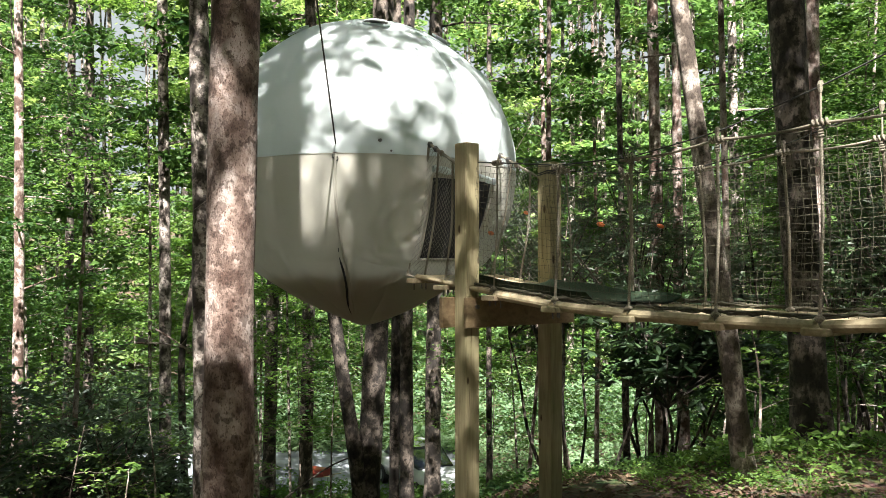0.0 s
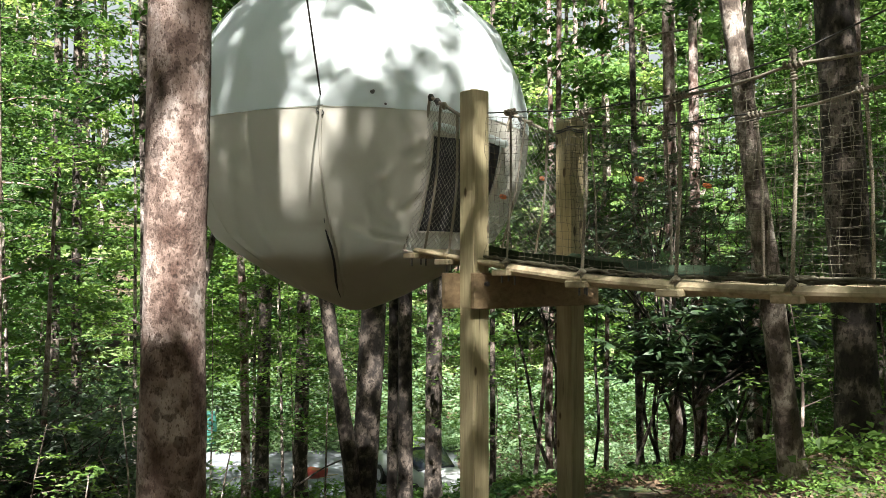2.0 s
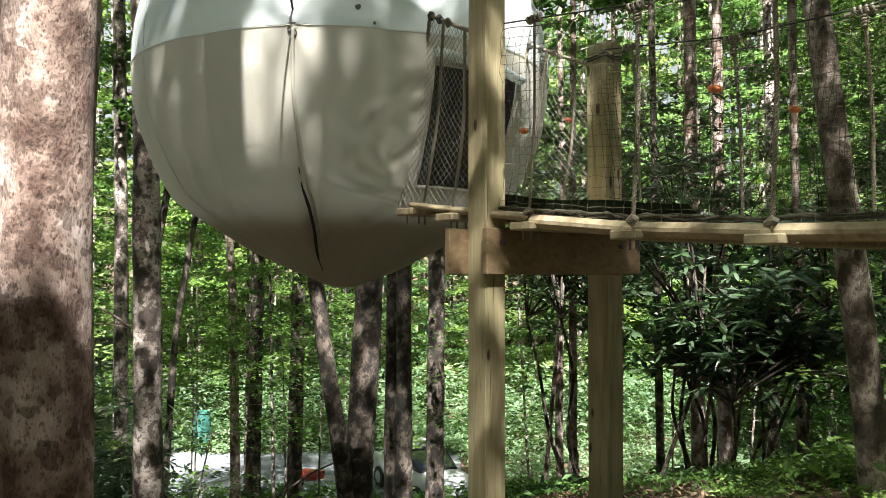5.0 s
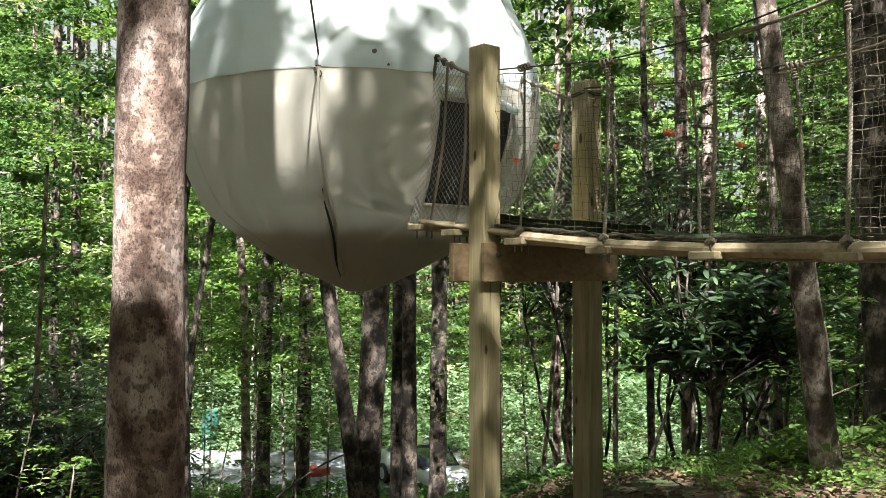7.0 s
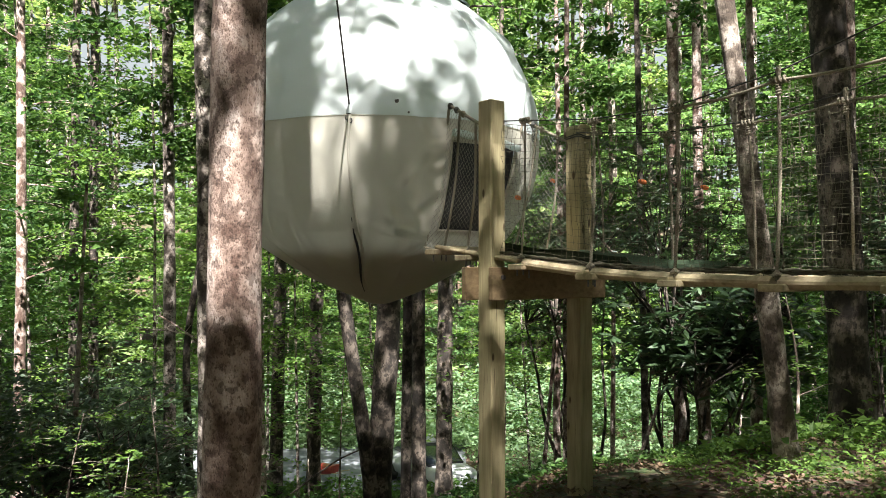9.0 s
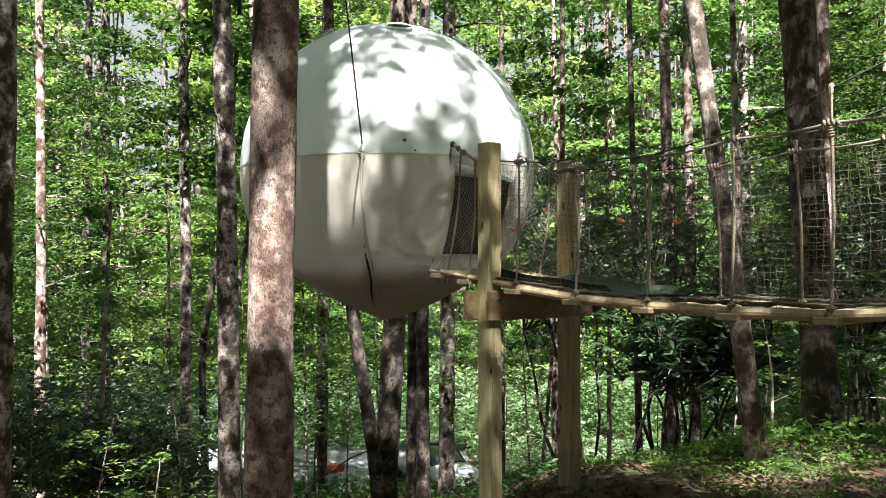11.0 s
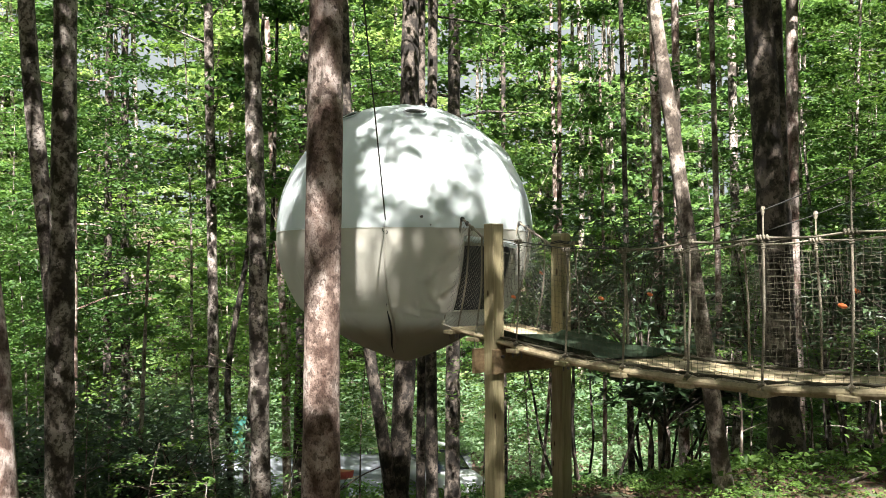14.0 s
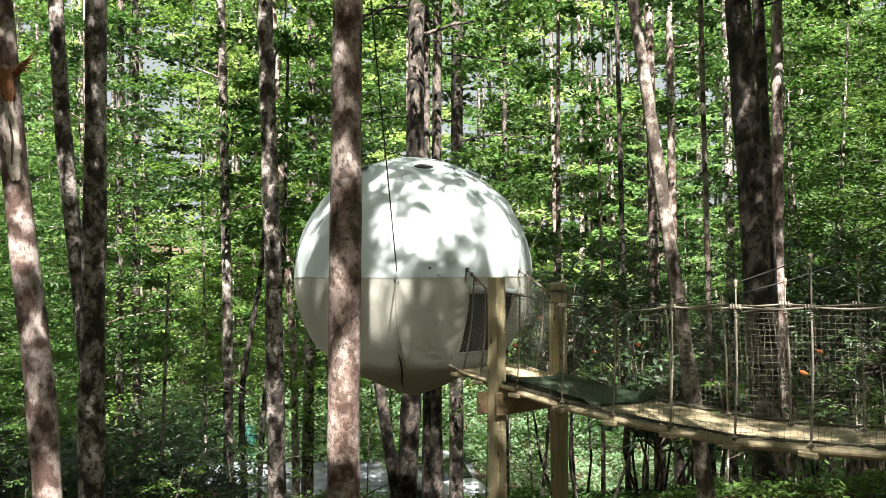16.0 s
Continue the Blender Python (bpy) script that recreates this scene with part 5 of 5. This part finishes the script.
shrub("rhododendron", "tall dark rhododendron with long glossy leaves on bare stems", (3.05, 11.3, float(ground_z(3.05, 11.3))), (3.2, 11.0, 1.0), (1.15, 0.9, 0.6), 7, 4000, 0.18, LEAF_RHODO, aspect=0.30, oval=True)
shrub("rhododendron", "low dark rhododendron on the shaded slope", (-5.4, 14, float(ground_z(-5.4, 14))), (-5.3, 13.7, -1.6), (1.5, 1.0, 1.1), 7, 5200, 0.16, LEAF_RHODO)
shrub("rhododendron", "dark rhododendron beside the slope", (-7.6, 12.5, float(ground_z(-7.6, 12.5))), (-7.6, 12.3, -0.9), (1.6, 1.0, 1.2), 6, 4500, 0.16, LEAF_RHODO)
shrub("rhododendron", "dense dark rhododendron behind the thick trunk", (6.3, 11.5, float(ground_z(6.3, 11.5))), (6.3, 11.2, 1.9), (1.6, 1.0, 1.3), 6, 3800, 0.16, LEAF_RHODO)
shrub("rhododendron", "dark rhododendron beyond the bridge", (1.9, 13.0, float(ground_z(1.9, 13.0))), (1.75, 12.9, 2.0), (1.0, 0.8, 1.0), 4, 2600, 0.16, LEAF_RHODO)
shrub("rhododendron", "dark rhododendron at the thicket's edge", (8.0, 13.2, float(ground_z(8.0, 13.2))), (8.0, 13.0, 2.2), (1.7, 1.0, 1.4), 4, 4200, 0.17, LEAF_RHODO)
shrub("rhododendron", "dark low rhododendron beside slender stems", (-6.8, 15.5, float(ground_z(-6.8, 15.5))), (-6.8, 15.2, -1.2), (1.6, 1.0, 1.2), 6, 3000, 0.17, LEAF_RHODO)
shrub("rhododendron", "dark spreading rhododendron at the foot of grey stems", (-4.9, 11.8, float(ground_z(-4.9, 11.8))), (-4.9, 11.6, -0.7), (1.2, 0.8, 0.9), 5, 3600, 0.16, LEAF_RHODO)
shrub("rhododendron", "dark spreading rhododendron below the pale tree", (-7.0, 10.9, float(ground_z(-7.0, 10.9))), (-7.0, 10.7, -0.5), (1.4, 0.8, 1.0), 5, 4200, 0.16, LEAF_RHODO)
for x, y, z, w in ((2.0, 11.2, 2.3, 1.0), (4.3, 12.6, 2.3, 1.2), (5.9, 11.4, 2.2, 1.1), (3.2, 12.4, 2.9, 1.1)):
    shrub("rhododendron", "leggy rhododendron with bare twigs behind the bridge net", (x, y, float(ground_z(x, y))), (x, y, z), (w, 0.8, 0.85), 2, 1500, 0.15, LEAF_RHODO)


def maple(x, y, tall, limbs, reach, leaf_len=0.075):
    """A young maple: a thin stem with flat, layered sprays of leaves."""
    gz = float(ground_z(x, y))
    t = thing("maple", "young maple with flat layered sprays of light green leaves", "tree", (x, y, gz), "young maples")
    ax = axis_points([(x, y, gz - 0.1), (x + random.uniform(-0.1, 0.1), y, gz + tall * 0.5), (x + random.uniform(-0.2, 0.2), y, gz + tall)], 0.2)
    gw, gl = Geo(), Geo()
    gw.tube(ax, np.linspace(0.022, 0.006, len(ax)), 6, 0.1)
    canopy(gw, gl, ax, gz + tall * 0.3, limbs, 18 if leaf_len < 0.1 else 26, leaf_len, reach, 0.008, tilt=0.3)
    part("stem", gw, BARK_BROWN, t, smooth=True)
    part("foliage", gl, LEAF_LIGHT, t)


for spot in ((-3.3, 8.2, 1.3, 7, 0.7), (-4.5, 9.8, 1.9, 9, 0.9), (-5.3, 9.9, 2.4, 10, 1.0), (-2.9, 11.5, 1.7, 8, 0.8), (-6.0, 8.3, 1.9, 9, 0.9), (-6.6, 9.7, 2.6, 11, 1.1), (-3.9, 11.0, 2.2, 9, 0.9), (-4.2, 7.4, 1.0, 5, 0.6), (3.35, 8.7, 1.5, 7, 0.7), (4.6, 9.5, 1.9, 9, 0.9), (5.2, 8.8, 1.7, 8, 0.8), (5.9, 9.6, 2.1, 9, 0.9)):
    maple(*spot)
for spot in ((-4.6, 17.0, 4.6, 14, 1.5, 0.12), (-3.3, 19.0, 5.2, 15, 1.6, 0.13), (-2.4, 17.4, 4.2, 12, 1.4, 0.12), (-1.7, 21.0, 5.0, 14, 1.7, 0.14), (0.5, 18.6, 4.4, 12, 1.5, 0.13), (1.3, 22.0, 5.0, 12, 1.7, 0.14), (-5.9, 21.0, 5.5, 14, 1.7, 0.14), (3.2, 23.0, 5.2, 12, 1.8, 0.14), (5.2, 21.0, 5.0, 13, 1.7, 0.14)):
    maple(*spot)
# dead limbs in the thicket
for foot, tip in (((-5.0, 11.6, -0.3), (-4.1, 11.3, 0.1)), ((-4.9, 11.0, -0.9), (-4.2, 11.2, -0.55)), ((-4.35, 12.3, 1.1), (-3.6, 12.0, 0.65)), ((-4.6, 12.2, 0.9), (-3.7, 12.1, 0.8)), ((-5.6, 11.2, -1.2), (-5.5, 10.9, 0.1)), ((-4.6, 11.3, -1.3), (-4.7, 11.0, -0.2)), ((-6.2, 10.9, -0.9), (-5.5, 10.7, -0.4)), ((-4.0, 11.4, -1.4), (-4.3, 11.1, -0.5))):
    a, b = Vector(foot), Vector(tip)
    g = Geo()
    line = axis_points([a, a.lerp(b, 0.5) + Vector((0, 0, 0.06)), b], 0.12)
    g.tube(line, np.linspace(0.016, 0.005, len(line)), 5, 0.2)
    for f in (0.4, 0.6, 0.8):
        q = a.lerp(b, f) + Vector((0, 0, 0.05))
        g.tube([q, q + Vector((0.12, -0.03, random.uniform(-0.1, 0.22)))], [0.006, 0.002], 4)
    tagged(part("dead_branch", g, BARK_PALE, smooth=True), "bare pale dead branch caught in the thicket", "branch")


def undergrowth(name, count, area, leaf_len, height, mat, label, cluster=14):
    x0, x1, y0, y1 = area
    n = count // cluster
    c = np.stack([np.random.uniform(x0, x1, n), np.random.uniform(y0, y1, n)], 1)
    c = np.repeat(c, cluster, 0) + np.random.randn(n * cluster, 2) * leaf_len * 1.3
    h = np.repeat(np.random.rand(n), cluster)
    p = np.stack([c[:, 0], c[:, 1], ground_z(c[:, 0], c[:, 1]) + height * h * (0.4 + 0.6 * np.random.rand(n * cluster)) + 0.02], 1)
    g = Geo().leaves(p, leaf_len, leaf_len * 0.6, 0.5, droop=0.3)
    return tagged(part(name, g, mat), label, "undergrowth", kind="stuff")


undergrowth("undergrowth", 10000, (1.8, 7.5, 5.0, 8.2), 0.045, 0.2, LEAF_LIGHT, "low bright green plants on the forest floor")
undergrowth("undergrowth", 900, (2.3, 7.0, 7.2, 8.4), 0.11, 0.3, LEAF_LIGHT, "broad-leaved plants on the crest of the bank", 7)
undergrowth("undergrowth", 6500, (1.8, 9.0, 7.6, 10.5), 0.05, 0.16, LEAF_TREE, "low green plants under the bridge")
undergrowth("undergrowth", 2200, (-2.0, 3.4, 8.0, 12.0), 0.07, 0.1, LEAF_TREE, "low green plants under the tent")
undergrowth("undergrowth", 9000, (-11, 9.0, 11.0, 20.0), 0.12, 0.2, LEAF_TREE, "green plants covering the slope")
undergrowth("undergrowth", 9000, (-14, 12.0, 20.0, 28.0), 0.16, 0.4, LEAF_TREE, "green plants along the road")
# beyond the road the leaf colour itself carries sunlight and haze
undergrowth("undergrowth", 20000, (-16, 16.0, 33.4, 39.5), 0.26, 3.0, LEAF_GLADE_SUNLIT, "green bushes beyond the road with sunlight put into their pale colour")
undergrowth("undergrowth", 9000, (0.9, 15.0, 27.0, 34.6), 0.2, 0.5, LEAF_GLADE_SUNLIT, "green plants at the road end with sunlight put into their colour")
undergrowth("undergrowth", 14000, (-18, 1.2, 32.6, 36.0), 0.2, 0.7, LEAF_GLADE_SUNLIT, "grass along the far road edge with sunlight put into its colour")
LITTER = leaf("leaf_litter", (0.05, 0.033, 0.02), (0.20, 0.14, 0.088), 0.1, 0.2)
undergrowth("fallen_leaves", 18000, (-3.5, 9.0, 3.0, 11.5), 0.07, 0.01, LITTER, "dry brown fallen leaves on the ground", 3)

# ---------------------------------------------------------------- beyond the slope
CAR_PAINT = plain("car_paint_silver", (0.42, 0.43, 0.45), 0.25, 0.0, 6.0, 0.05)
GLASS_DARK = plain("car_glass", (0.02, 0.025, 0.03), 0.08, 0.0, 4.0, 0.2)
RUBBER = plain("tyre_rubber", (0.02, 0.02, 0.02), 0.85, 0.0, 40.0, 0.3)
RIM = plain("wheel_rim", (0.4, 0.4, 0.42), 0.35, 0.8, 20.0, 0.2)
RED = plain("red_plastic", (0.3, 0.035, 0.025), 0.45, 0.0, 12.0, 0.2)
TEAL = plain("teal_plastic", (0.025, 0.12, 0.095), 0.7, 0.0, 5.0, 0.2)


def lofted(sections, mat, name, parent, label=""):
    """A closed hull through cross-sections, each a ring of the same number of points."""
    g = Geo()
    n = len(sections[0])
    v = np.array([p for sec in sections for p in sec])
    q = [[i * n + j, i * n + (j + 1) % n, (i + 1) * n + (j + 1) % n, (i + 1) * n + j] for i in range(len(sections) - 1) for j in range(n)]
    g.add(v, q)
    for sec, flip in ((sections[0], True), (sections[-1], False)):
        c = np.mean(np.array(sec), 0)
        g.add(np.vstack([c, sec]), [[0, 1 + (k + 1) % n, 1 + k] if flip else [0, 1 + k, 1 + (k + 1) % n] for k in range(n)])
    return part(name, g, mat, parent, label, True)


def parked_car(m):
    t = thing("car", "pale silver car parked on the gravel lot", "car")
    def ring(x, w, z0, z1, k=14):
        a = np.linspace(0, 2 * np.pi, k, endpoint=False)
        c, sn = np.cos(a), np.sin(a)
        return [Vector((x, np.sign(ci) * abs(ci) ** 0.5 * w / 2, (z0 + z1) / 2 + np.sign(si) * abs(si) ** 0.5 * (z1 - z0) / 2)) for ci, si in zip(c, sn)]
    body = [(-2.15, 1.3, 0.45, 0.75), (-2.1, 1.6, 0.3, 0.95), (-1.2, 1.75, 0.25, 1.0), (0.0, 1.78, 0.22, 0.98), (1.2, 1.75, 0.25, 0.92), (2.0, 1.6, 0.3, 0.8), (2.15, 1.3, 0.45, 0.65)]
    lofted([ring(*b) for b in body], CAR_PAINT, "body", t)
    cabin = [(-1.75, 1.2, 0.9, 1.0), (-1.1, 1.45, 0.9, 1.42), (0.1, 1.48, 0.9, 1.47), (1.05, 1.3, 0.88, 0.98)]
    lofted([ring(*b) for b in cabin], GLASS_DARK, "window_band", t, "dark car windows")
    roof = [(-1.15, 1.2, 1.40, 1.46), (-0.5, 1.3, 1.42, 1.50), (0.15, 1.25, 1.42, 1.50)]
    lofted([ring(*b) for b in roof], CAR_PAINT, "roof", t)
    for x in (-1.35, 1.35):
        for y in (-0.82, 0.82):
            w = part("wheel", Geo().tube([Vector((x, y - 0.1, 0.32)), Vector((x, y + 0.1, 0.32))], 0.32, 22), RUBBER, t, "black tyre", True)
            part("rim", Geo().tube([Vector((x, y - 0.11, 0.32)), Vector((x, y + 0.11, 0.32))], 0.19, 16), RIM, w, "grey wheel rim", True)
    t.matrix_basis = m
    return t


parked_car(pose(-0.72, 27.3, -5.28, 0, 0, -62))
stick_foot = Vector((-3.5, 14.2, float(ground_z(-3.5, 14.2)) - 0.02))
stick = axis_points([stick_foot, Vector((-2.5, 13.75, -1.72)), Vector((-1.9, 13.5, -1.25)), Vector((-1.30, 13.24, -0.95))], 0.12)
branch = Geo().tube(stick, np.linspace(0.022, 0.011, len(stick)), 7, 0.15)
branch.tube([stick[len(stick) // 2], stick[len(stick) // 2] + Vector((0.25, -0.1, 0.34))], [0.009, 0.003], 5)
tagged(part("fallen_branch", branch, BARK_DARK, smooth=True), "thin dark dead branch leaning against a trunk", "branch")
for foot, tip in (((3.85, 7.15), (4.5, 7.35)), ((3.3, 6.0), (3.75, 5.7))):
    zf, zt = float(ground_z(*foot)), float(ground_z(*tip))
    stick = axis_points([(*foot, zf + 0.015), ((foot[0] + tip[0]) / 2, (foot[1] + tip[1]) / 2, (zf + zt) / 2 + 0.06), (*tip, zt + 0.05)], 0.1)
    tagged(part("fallen_branch", Geo().tube(stick, np.linspace(0.022, 0.010, len(stick)), 7, 0.25), BARK_PALE, smooth=True), "short pale dead branch lying on the bank", "branch")
red = thing("wheelbarrow", "red wheelbarrow standing at the road edge", "wheelbarrow")
tray = [[Vector((x, -w, z)), Vector((x, w, z)), Vector((x, w * 1.25, z + 0.3)), Vector((x, -w * 1.25, z + 0.3))] for x, w, z in ((-0.45, 0.24, 0.42), (0.0, 0.27, 0.36), (0.42, 0.2, 0.40))]
lofted(tray, RED, "tray", red)
part("wheel", Geo().tube([Vector((0.6, -0.05, 0.2)), Vector((0.6, 0.05, 0.2))], 0.2, 16), RUBBER, red)
for y in (-0.2, 0.2):
    part("handle", Geo().tube([Vector((0.6, y * 0.4, 0.2)), Vector((0.0, y, 0.34)), Vector((-1.0, y * 1.3, 0.55))], 0.02, 6), DECK_WOOD, red)
    part("leg", Geo().tube([Vector((-0.3, y, 0.36)), Vector((-0.35, y, 0.0))], 0.018, 6), STEEL, red)
red.matrix_basis = pose(-4.25, 27.9, float(ground_z(-4.25, 27.9)) + 0.0, 0, 0, 150) @ Matrix.Scale(0.8, 4)
bin_z = float(ground_z(-9.3, 33.2))
drum = thing("barrel", "teal plastic barrel standing beyond the road", "barrel", (-9.3, 33.2, bin_z))
prof = np.linspace(0, 1, 12)
part("body", Geo().tube([Vector((-9.3, 33.2, bin_z - 0.05 + 1.5 * f)) for f in prof], 0.29 + 0.03 * np.sin(prof * math.pi) + 0.008 * np.sin(prof * 25), 18), TEAL, drum, smooth=True)
part("lid", Geo().tube([Vector((-9.3, 33.2, bin_z + 1.44)), Vector((-9.3, 33.2, bin_z + 1.48)), Vector((-9.3, 33.2, bin_z + 1.50))], [0.31, 0.31, 0.26], 18), TEAL, drum)
